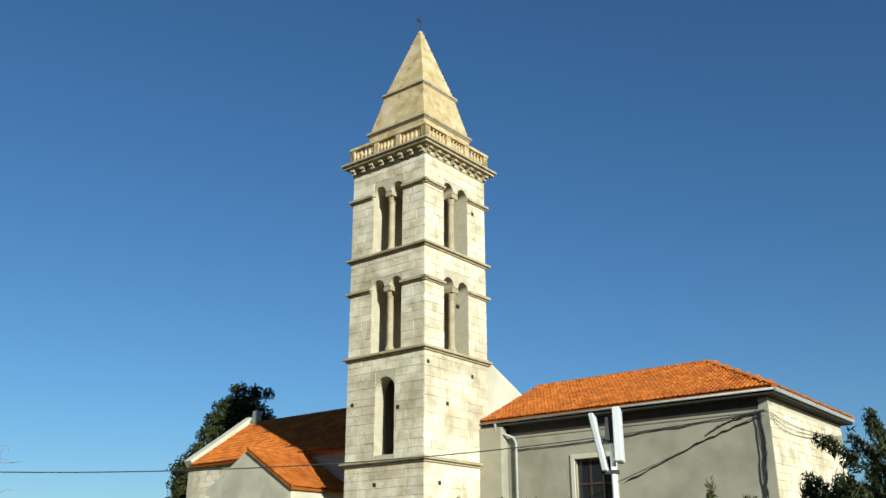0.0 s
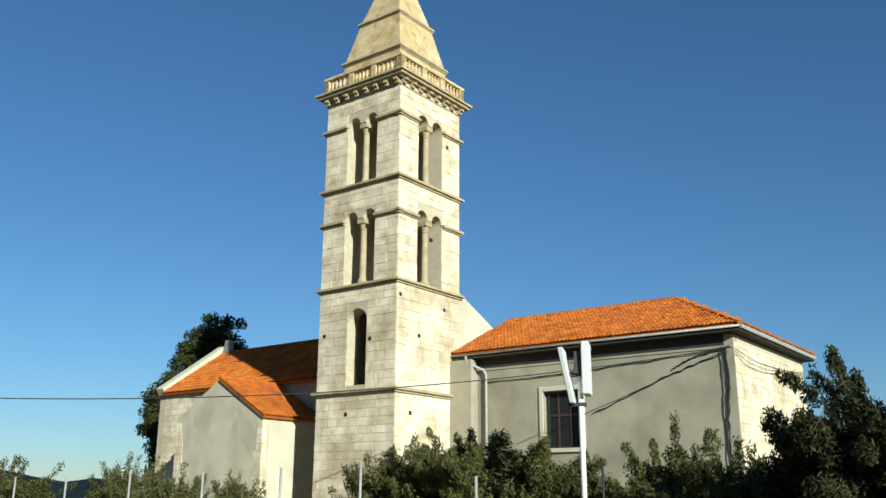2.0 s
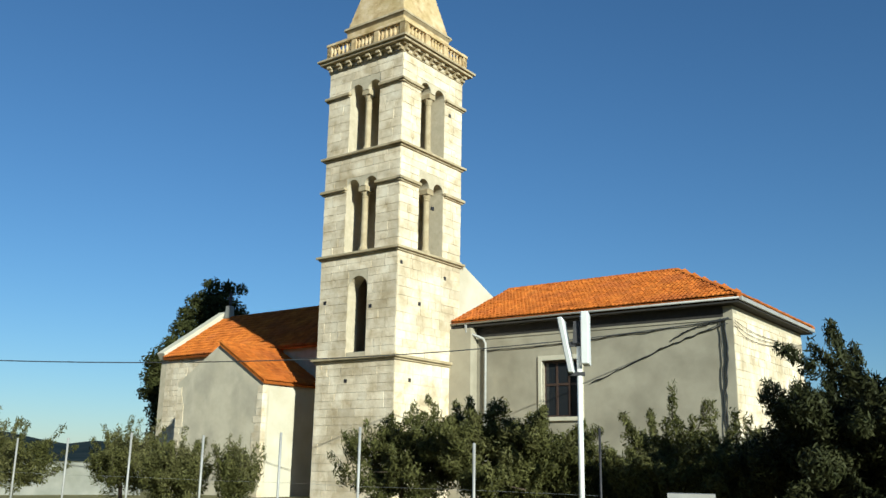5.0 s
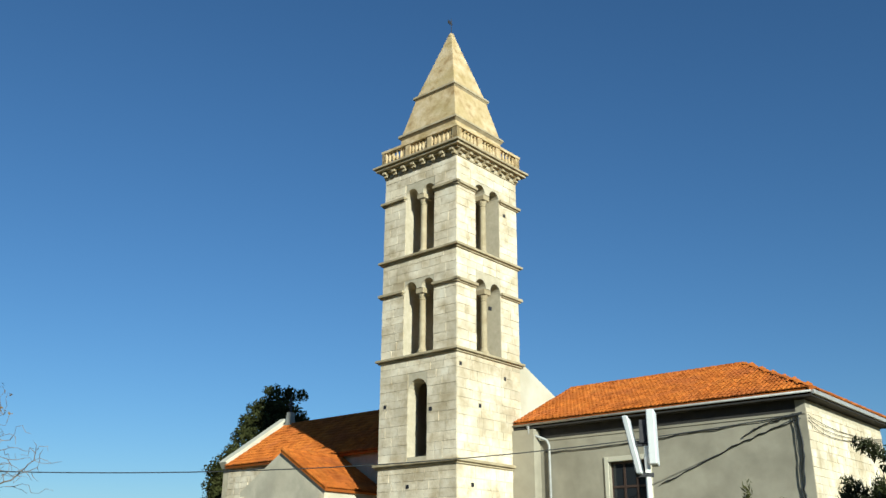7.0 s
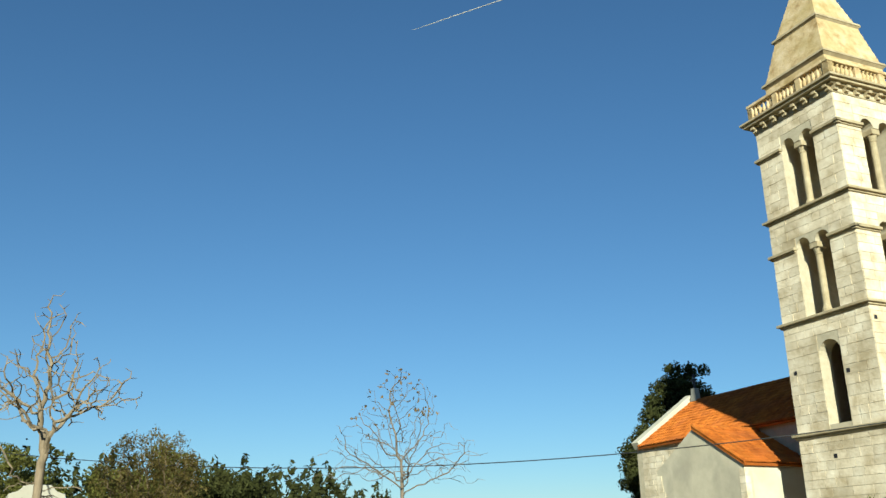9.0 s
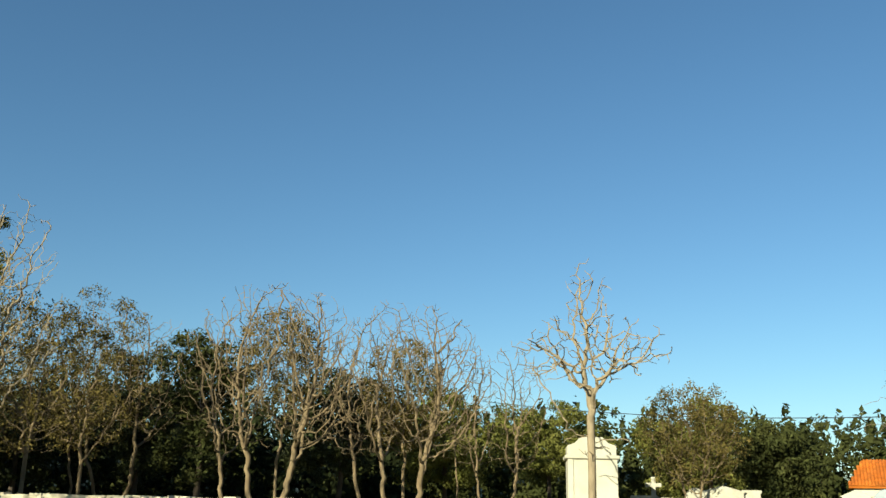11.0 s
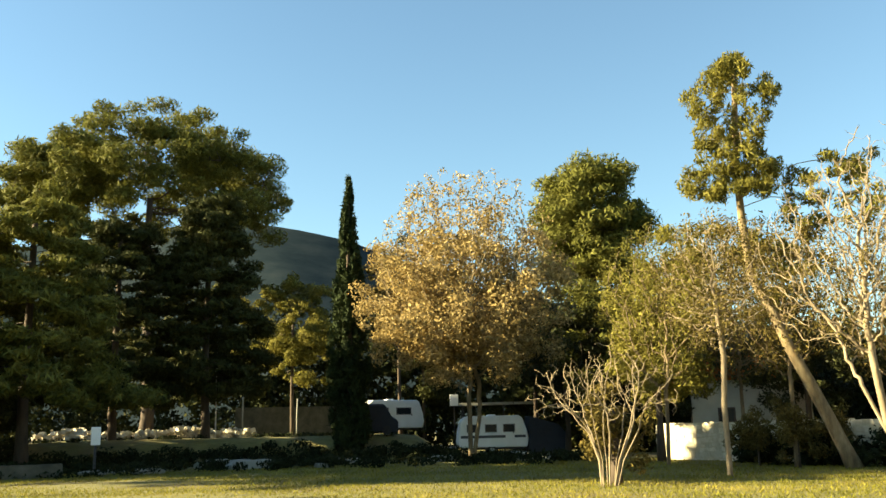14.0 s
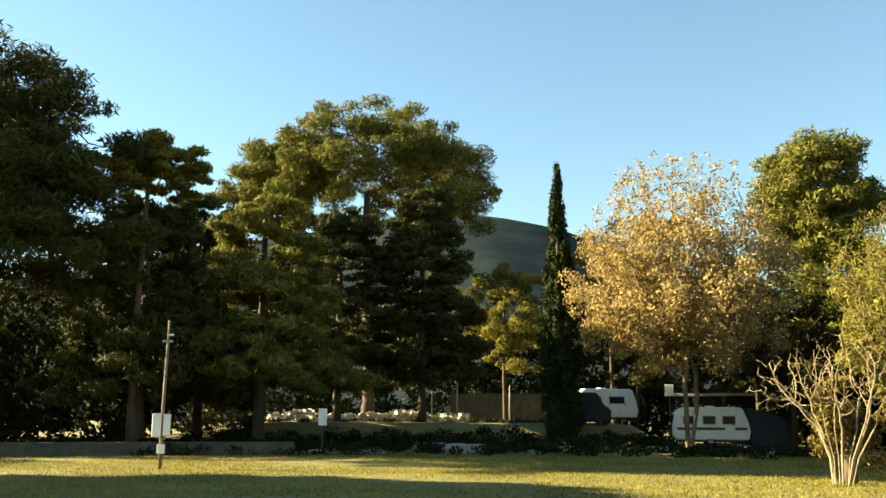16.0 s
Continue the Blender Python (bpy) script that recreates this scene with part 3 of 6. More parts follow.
def nave():
    t = thing("church_nave", "church nave with a terracotta roof and a cross on its gable", "church", BACK)
    x0, x1, y0, y1, ze, xr, zr = 1.25, 9.35, 0.7, 19.2, 7.6, 5.3, 10.35
    part("wall", Shape().box((x0, 3.35, -0.3), (x0 + 0.5, y1 - 0.5, ze)), MORTAR, t, "coursed limestone nave wall")
    part("wall", Shape().box((x1 - 0.5, 3.35, -0.3), (x1, y1 - 0.5, ze)), MORTAR, t)
    part("gable_wall", Shape().prism([(x0, -0.3), (x1, -0.3), (x1, ze + 0.1), (xr, zr + 0.1), (x0, ze + 0.1)], "y", y1 - 0.5, y1), MORTAR, t)
    e = 0.3
    k = (zr - ze) / (xr - x0)
    A, B = (x0 - e, y1 - 0.5, ze - k * e + 0.15), (x0 - e, 3.35, ze - k * e + 0.15)
    sl = part("roof_slope", quad_slab((B, A, (xr, y1 - 0.5, zr + 0.12), (xr, 3.35, zr + 0.12)), 0.12), TILE, t)
    tagged(part("roof_tiles", tiled_slope((B, A, (xr, y1 - 0.5, zr + 0.12), (xr, 3.35, zr + 0.12)), 14, 78), TILE, sl, fix=False), kind="stuff")
    part("roof_slope", quad_slab(((x1 + e, 3.35, ze), (x1 + e, y1 - 0.5, ze), (xr, y1 - 0.5, zr + 0.12), (xr, 3.35, zr + 0.12)), 0.12), TILE, t)
    part("ridge_capping", ridge_tiles((xr, 3.35, zr + 0.15), (xr, y1 - 0.5, zr + 0.15)), TILE, t)
    cop = quad_slab(((x0 - 0.35, y1 - 0.6, ze + 0.28), (x0 - 0.35, y1 + 0.08, ze + 0.28), (xr, y1 + 0.08, zr + 0.62), (xr, y1 - 0.6, zr + 0.62)), 0.5)
    part("gable_coping", cop, CREAM, t, "pale stone gable coping", bevel=0.02)
    cop = quad_slab(((x1 + 0.35, y1 - 0.6, ze + 0.28), (x1 + 0.35, y1 + 0.08, ze + 0.28), (xr, y1 + 0.08, zr + 0.62), (xr, y1 - 0.6, zr + 0.62)), 0.5)
    part("gable_coping", cop, CREAM, t)
    x, y = xr, y1 - 0.95
    part("cross_base", Shape().box((x - 0.22, y - 0.22, zr + 0.15), (x + 0.22, y + 0.22, zr + 0.95), 0.05), CONCRETE, t)
    cross = Shape().box((x - 0.06, y - 0.06, zr + 0.95), (x + 0.06, y + 0.06, zr + 1.85)).box((x - 0.04, y - 0.28, zr + 1.42), (x + 0.04, y + 0.28, zr + 1.54))
    part("cross", cross, IRON, t, "small dark cross")
    # side chapel
    c = thing("side_chapel", "small plastered side chapel with a terracotta gable roof and quoined corners", "chapel", CHURCH)
    a0, a1, f, eave, apex, ya = 7.65, 14.4, -1.0, 5.62, 7.6, 11.0
    part("front_wall", Shape().prism([(a0, -0.3), (a1, -0.3), (a1, eave + 0.16), (ya, apex + 0.14), (a0, eave)], "x", f, f + 0.45), PLASTER, c, "weathered plastered gable front")
    part("side_wall", Shape().box((f + 0.45, a0, -0.3), (3.2, a0 + 0.45, eave)), CREAM, c, "sunlit cream side wall")
    part("side_wall", Shape().box((f + 0.45, a1 - 0.45, -0.3), (3.2, a1, eave)), CREAM, c)
    for yy, sgn in ((a0, -1), (a1, 1)):
        low = (yy + sgn * 0.22)
        kk = (apex - eave) / (ya - yy)
        zl = eave + kk * (low - yy) + 0.1
        fx = f - 0.12 if sgn < 0 else f + 0.46
        cs = ((fx, low, zl), (3.15, low, zl), (3.4, ya, apex + 0.1), (fx, ya, apex + 0.1))
        sl = part("roof_slope", quad_slab(cs, 0.12), TILE, c)
        tagged(part("roof_tiles", tiled_slope((cs[0], cs[1], (3.15, ya, apex + 0.1), cs[3]), 12, 20), TILE, sl, fix=False), kind="stuff")
        if sgn < 0:
            part("verge_capping", ridge_tiles((f - 0.08, low, zl + 0.06), (f - 0.08, ya, apex + 0.16), 0.09), TILE, c)
    part("ridge_capping", ridge_tiles((f - 0.1, ya, apex + 0.15), (3.3, ya, apex + 0.15)), TILE, c)
    rng = random.Random(8)
    for yy, sgn in ((a0, 1), (a1, -1)):
        z = -0.1
        while z < eave - 0.3:
            h = rng.uniform(0.34, 0.5)
            w = rng.choice((0.38, 0.62)) + rng.uniform(-0.05, 0.05)
            y2 = yy + sgn * w
            part("quoin", Shape().box((f - 0.02, min(yy, y2) - (0.02 if sgn > 0 else 0), z), (f + 0.3, max(yy, y2) + (0.02 if sgn < 0 else 0), z + h - 0.025)), STONE, c)
            z += h
    return t, c


NAVE, CHAPEL = nave()

# ---------------------------------------------------------------- trees


def leaves(clumps, count, size, aspect=2.2, seed=1, soft=0.5, up=0.0):
    """A cloud of small pointed leaves, thinning out from the middle of each clump: clumps are (centre, radii)."""
    rng = np.random.default_rng(seed)
    cs = np.array([c for c, r in clumps], float)
    rs = np.array([r if hasattr(r, "__len__") else (r, r, r) for c, r in clumps], float)
    vol = rs.prod(1) ** (2 / 3)
    pick = rng.choice(len(cs), count, p=vol / vol.sum())
    d = rng.normal(size=(count, 3))
    d /= np.linalg.norm(d, axis=1, keepdims=True) + 1e-9
    far = rng.random(count) ** 0.42 * 1.9 + np.abs(rng.normal(0, 0.14, count))
    p = cs[pick] + d * far[:, None] * soft * rs[pick]
    n = d * 0.9 + rng.normal(size=(count, 3)) * 0.55
    n /= np.linalg.norm(n, axis=1, keepdims=True) + 1e-9
    a = np.cross(n, rng.normal(size=(count, 3))) + np.array([0, 0, up])
    a /= np.linalg.norm(a, axis=1, keepdims=True) + 1e-9
    b = np.cross(n, a)
    s = (size * rng.uniform(0.5, 1.4, count))[:, None]
    v = np.stack([p - a * s * 0.5 * aspect, p + b * s * 0.5, p + a * s * 0.5 * aspect, p - b * s * 0.5], 1).reshape(-1, 3)
    me = bpy.data.meshes.new("leaves")
    me.vertices.add(len(v))
    me.vertices.foreach_set("co", v.ravel())
    me.loops.add(count * 4)
    me.loops.foreach_set("vertex_index", np.arange(count * 4))
    me.polygons.add(count)
    me.polygons.foreach_set("loop_start", np.arange(0, count * 4, 4))
    me.update(calc_edges=True)
    return me


def branches(seed, paths, targets, step, tip, rise=0.12, wob=0.22, power=2.2, least_sides=3):
    """Wood that grows from given stems towards targets, forking where they part: (trunk, limbs, tips)."""
    rng = np.random.default_rng(seed)
    pos, up_of, grown = [], [], []
    for path in paths:
        last = -1
        for a, b in zip(path, path[1:]):
            a, b = np.array(a, float), np.array(b, float)
            n = max(1, int(np.linalg.norm(b - a) / step))
            for i in range(n):
                pos.append(a + (b - a) * i / n)
                up_of.append(last)
                last = len(pos) - 1
        pos.append(np.array(path[-1], float))
        up_of.append(last)
    targets = np.array(targets, float)
    near, who = np.full(len(targets), 1e9), np.zeros(len(targets), int)
    fresh = list(range(len(pos)))
    for turn in range(160):
        q = np.array([pos[i] for i in fresh])
        dist = np.linalg.norm(targets[:, None] - q[None], axis=2)
        k = dist.argmin(1)
        m = dist[np.arange(len(targets)), k]
        better = m < near
        near[better], who[better] = m[better], np.array(fresh)[k[better]]
        left = near > step * 1.12
        targets, near, who = targets[left], near[left], who[left]
        if not len(targets):
            break
        fresh = []
        for i in np.unique(who):
            d = targets[who == i] - pos[i]
            d = (d / np.linalg.norm(d, axis=1, keepdims=True)).mean(0)
            d = d / (np.linalg.norm(d) + 1e-6) + rng.normal(0, wob, 3) + (0, 0, rise)
            fresh.append(len(pos))
            pos.append(pos[i] + d / np.linalg.norm(d) * step)
            up_of.append(i)
    n = len(pos)
    kids = [[] for _ in range(n)]
    for i, u in enumerate(up_of):
        if u >= 0:
            kids[u].append(i)
    load = np.zeros(n)
    for i in range(n - 1, -1, -1):
        load[i] += 1 if not kids[i] else 0
        if up_of[i] >= 0:
            load[up_of[i]] += load[i]
    rad = tip * load ** (1 / power)
    trunk, limbs, tips = Shape(), Shape(), []
    todo = [(i, -1) for i in range(n) if up_of[i] < 0]
    while todo:
        i, root = todo.pop()
        run, rr = ([pos[root]], [min(rad[root], rad[i] * 1.15)]) if root >= 0 else ([], [])
        while True:
            run.append(pos[i])
            rr.append(rad[i])
            if not kids[i]:
                tips.append(Vector(pos[i]))
                break
            best = max(kids[i], key=lambda j: load[j])
            todo += [(j, i) for j in kids[i] if j != best]
            i = best
        rr[-1] *= 0.5
        if len(run) > 1:
            (trunk if root < 0 else limbs).tube(run, rr, 9 if root < 0 else 5 if rr[0] > tip * 3 else least_sides)
    return trunk, limbs, tips


def crown_points(seed, n, centre, radii, inner=0.35, low=-1.0):
    """Points through the outer part of an egg-shaped crown."""
    rng, out = np.random.default_rng(seed), []
    while len(out) < n:
        d = rng.normal(size=3)
        d /= np.linalg.norm(d)
        if d[2] > low:
            f = (inner ** 3 + (1 - inner ** 3) * rng.random()) ** (1 / 3) * rng.uniform(0.86, 1.06)
            out.append(np.array(centre) + d * radii * f)
    return out


def limb_tree(place, seed, label, paths, targets, step, tip, mat, name="bare_tree", rise=0.12, wob=0.22, power=2.2):
    """A bare tree whose limbs fork towards its crown's points."""
    t = tree_thing(name, label, place)
    trunk, limbs, tips = branches(seed, paths, targets, step, tip, rise, wob, power)
    part("trunk", trunk, mat, t, fix=False, smooth=True)
    part("branchwork", limbs, mat, t, fix=False)
    return t, tips


def tree_thing(name, label, place, group=""):
    return thing(name, label, "tree", Matrix.Translation(place), group)


def crown_tree(name, place, label, path, radius, clumps, leaf_mat, count, size, seed, bark=None, limbs=18, aspect=2.2, soft=0.5, up=0.0):
    """A trunk along a path from its foot, with boughs to the clumps of its crown; clumps: (centre, radii) about the foot."""
    t = tree_thing(name, label, place)
    rng = random.Random(seed)
    trunk = Shape()
    pts = [Vector(p) for p in path]
    fine = [pts[i].lerp(pts[i + 1], f) + Vector((rng.gauss(0, radius * 0.15), rng.gauss(0, radius * 0.15), 0)) for i in range(len(pts) - 1) for f in (0, 0.5)] + [pts[-1]]
    n = len(fine)
    trunk.tube(fine, [radius * (1.2 if i == 0 else 1 - 0.7 * i / n) for i in range(n)], 9)
    part("trunk", trunk, bark or BARK, t, smooth=True, fix=False)
    aims = [c for c, r in rng.sample(clumps, min(limbs, len(clumps)))]
    first = next((i for i, q in enumerate(fine) if i and q.z > fine[-1].z * 0.3), 1)
    size_of = max(0.35, fine[-1].z / 26)
    _, boughs, _ = branches(seed, [fine[first:]], aims, size_of, radius * 0.42 / max(1, len(aims)) ** 0.45, 0.05, 0.2)
    tagged(part("branchwork", boughs, bark or BARK, t, smooth=True, fix=False), kind="stuff")
    part("crown", leaves(clumps, count, size, aspect, seed, soft, up), leaf_mat, t)
    return t


def clump_dome(rng, n, centre, radii, size, bottom=-0.35, inner=0.45, flat=0.55):
    """Clumps spread through the outer part of a dome."""
    out = []
    for i in range(n):
        while True:
            d = Vector((rng.gauss(0, 1), rng.gauss(0, 1), rng.gauss(0, 1))).normalized()
            if d.z > bottom:
                break
        f = rng.uniform(inner, 1.0) + (rng.random() < 0.06) * rng.uniform(0, 0.1)
        c = Vector(centre) + Vector((d.x * radii[0], d.y * radii[1], d.z * radii[2])) * f
        s = size * rng.uniform(0.45, 1.4)
        out.append((tuple(c), (s, s, s * rng.uniform(flat * 0.7, flat * 1.4))))
    return out


def clump_cone(rng, n, z0, z1, r0, r1, size):
    out = []
    for i in range(n):
        f = rng.random()
        r = (r0 + (r1 - r0) * f) * math.sqrt(rng.uniform(0.1, 1)) * rng.uniform(0.8, 1.12)
        a = rng.uniform(0, 2 * math.pi)
        s = size * rng.uniform(0.5, 1.3) * (1 - 0.3 * f)
        out.append(((r * math.cos(a), r * math.sin(a), z0 + (z1 - z0) * f), (s, s, s * 0.45)))
    return out


R = random.Random(21)


def pines():
    # umbrella pine with a broad dome
    d = 80
    c = clump_dome(R, 300, (0, 0, high(13.3, d)), (11.9, 11.5, 10.2), 1.3, -0.12, 0.62, 0.5)
    c += clump_dome(R, 50, (7.0, -8.2, high(14.2, d)), (4.0, 4.0, 2.6), 1.05, -0.3, 0.3, 0.5)
    side = spot(139.3, d) - spot(133.4, d)
    c += clump_dome(R, 70, (side.x, side.y, high(15.2, d)), (4.4, 4.4, 3.4), 1.1, -0.3, 0.3, 0.5)
    crown_tree("umbrella_pine", spot(133.4, d), "tall umbrella pine with a broad dark green dome",
               [(0, 0, -0.1), (0.2, 0.3, 7), (0.8, 0.2, 14), (0.5, 0, 22)], 0.62, c, PINE, 110000, 0.105, 31, BARK_DARK, 60, 5.0, 0.5)
    # dark conifers that stand in front of it
    for az, dd, top, low, r, seed, lab in ((140.0, 52, 14.0, 1.8, 6.4, 41, "dark conifer with drooping boughs on the meadow edge"),
                                           (129.9, 64, 14.8, 2.6, 4.2, 42, "dark conifer with a bare lower trunk"),
                                           (135.2, 64, 13.2, 2.0, 5.9, 43, "dark dense conifer under an umbrella pine"),
                                           (143.6, 60, 13.6, 0.8, 5.0, 49, "dark conifer behind the meadow edge"),
                                           (147.0, 50, 13.0, 1.2, 5.4, 44, "shaded spreading conifer with low boughs")):
        c = clump_cone(R, 340, high(low, dd), high(top, dd) - 0.4, r * 1.05, 2.1, 0.95)
        h = high(top, dd)
        # the sunlit conifer takes lighter needles, the shaded ones the dark copy
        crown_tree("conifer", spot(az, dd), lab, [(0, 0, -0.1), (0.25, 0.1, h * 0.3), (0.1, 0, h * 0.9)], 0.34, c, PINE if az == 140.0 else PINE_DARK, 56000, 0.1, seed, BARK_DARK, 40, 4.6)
    # shaded pine at the meadow's edge
    d = 46
    c = clump_dome(R, 230, (0, 0, high(14.3, d)), (7.8, 7.8, 6.2), 1.15, -0.5, 0.4, 0.45)
    c += clump_dome(R, 130, (-1.8, 1.2, high(9.5, d)), (7.2, 7.2, 3.6), 1.05, -0.7, 0.3, 0.4)
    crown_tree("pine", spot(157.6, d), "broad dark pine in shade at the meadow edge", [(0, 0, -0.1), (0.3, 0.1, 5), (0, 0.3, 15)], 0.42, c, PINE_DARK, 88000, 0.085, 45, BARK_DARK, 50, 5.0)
    c = clump_dome(R, 70, (0, 0, high(15.0, 47)), (3.0, 3.0, 2.0), 0.62, -0.7, 0.2, 0.4)
    crown_tree("pine", spot(147.4, 47), "pine with sunlit upper boughs", [(0, 0, -0.1), (0.2, 0.1, 5), (0, 0, high(14, 47))], 0.24, c, PINE, 26000, 0.09, 48, BARK_DARK, 14, 3.2)
    # unseen pines, set back towards the sun so that their crowns shade the meadow
    for k, (az, out, tall) in enumerate(((129.0, 20.0, 11.5), (137.0, 22.5, 12.2), (145.5, 24.5, 11.6), (154.0, 24.5, 12.2))):
        foot = spot(az, out) + Vector((sun_to.x, sun_to.y, 0)).normalized() * (tall / math.tan(radians(SUN_HEIGHT)))
        c = clump_dome(R, 80, (0, 0, tall), (4.4, 4.4, 1.1), 0.9, -0.9, 0.2, 0.5)
        crown_tree("pine", foot, "unseen flat-topped pine added to shade the meadow", [(0, 0, -0.1), (0.2, 0.2, 5), (0, 0, tall)], 0.3, c, PINE_DARK, 16000, 0.15, 58 + k, BARK_DARK, 24, 4.0)
    # pine behind the brown tree
    d = 63
    c = clump_dome(R, 170, (0, 0, high(12.2, d)), (4.0, 3.9, 6.4), 1.1, -0.9, 0.5, 0.6)
    c += clump_dome(R, 60, (0, 0, high(4.8, d)), (5.2, 4.0, 3.6), 1.15, -0.8)
    crown_tree("pine", spot(105.4, d), "tall green pine behind brown-leaved trees", [(0, 0, -0.1), (0.3, 0, 8), (0, 0, 17)], 0.4, c, PINE, 70000, 0.1, 46, BARK_DARK, 30, 4.4)
    # slim leaning pine, sunlit
    d = 36
    foot = spot(91.3, d)

    def rel(az, el, more=0.0):
        q = spot(az, d + more)
        return (q.x - foot.x, q.y - foot.y, high(el, d + more))

    c = []
    for i in range(150):
        f = R.random()
        w = float(np.interp(f, (0, 0.35, 0.68, 0.86, 1), (1.9, 2.3, 3.0, 1.7, 0.35)))
        q = R.uniform(0.16, 0.36)
        c.append((rel(96.5 - 0.5 * f + R.uniform(-w, w), 15.9 + 5.9 * f, R.uniform(-1.1, 1.1)), (q, q, q * 1.15)))
    for i in range(60):
        c.append((rel(R.uniform(93.9, 99.5), R.uniform(13.7, 15.6), R.uniform(-1, 1)), (0.36, 0.36, 0.3)))
    for i in range(40):
        c.append((rel(R.uniform(88, 93.5), R.uniform(11.5, 15.6), R.uniform(-1, 2)), (0.4, 0.4, 0.26)))
    for i in range(40):
        c.append((rel(R.uniform(92, 101), R.uniform(6.5, 12.0), R.uniform(0.5, 3)), (0.6, 0.6, 0.4)))
    crown_tree("pine", foot, "slim leaning pine with a sunlit tufted crown",
               [(0, 0, -0.1), rel(92.3, 0), rel(94.2, 4.5), rel(95.9, 8.6), rel(96.2, 15), rel(95.8, 21.4)], 0.27, c, YELLOWGREEN, 24000, 0.06, 47, BARK_WARM, 90, 5.0, 0.5, 0.5)


pines()


def cypress(place, height, radius, seed, label):
    rng = random.Random(seed)
    c = []
    for i in range(260):
        f = rng.random() ** 0.9
        r = radius * (1 - 0.9 * max(0, (f - 0.3) / 0.7) ** 1.15) * (0.75 + 0.25 * min(1, f * 8))
        a = rng.uniform(0, 6.283)
        q = math.sqrt(rng.uniform(0.1, 1)) * r * 0.86
        c.append(((q * math.cos(a), q * math.sin(a), 0.9 + (height - 1.3) * f), (0.34 * (1.3 - f), 0.34 * (1.3 - f), 0.75)))
    return crown_tree("cypress", place, label, [(0, 0, -0.1), (0, 0, height * 0.5), (0, 0, height * 0.93)], 0.22, c, CYPRESS, 30000, 0.11, seed, BARK_DARK, 20, 3.4, 0.5, 0.9)


cypress(spot(121.2, 57), high(16.1, 57), 1.5, 51, "tall slender dark green cypress")


def leafy(az, d, el0, el1, r, mat, count, seed, lab, size=0.1, n=90, name="leafy_tree", clump=0.75):
    z0, z1 = high(el0, d), high(el1, d)
    c = clump_dome(R, n, (0, 0, (z0 + z1) / 2), (r, r, (z1 - z0) / 2), clump, -0.95, 0.3, 0.7)
    return crown_tree(name, spot(az, d), lab, [(0, 0, -0.1), (0.15, 0.1, z1 * 0.3), (0, 0, z1 * 0.75)], 0.2, c, mat, int(count * 1.25), size, seed, BARK_DARK, 24, 2.6)


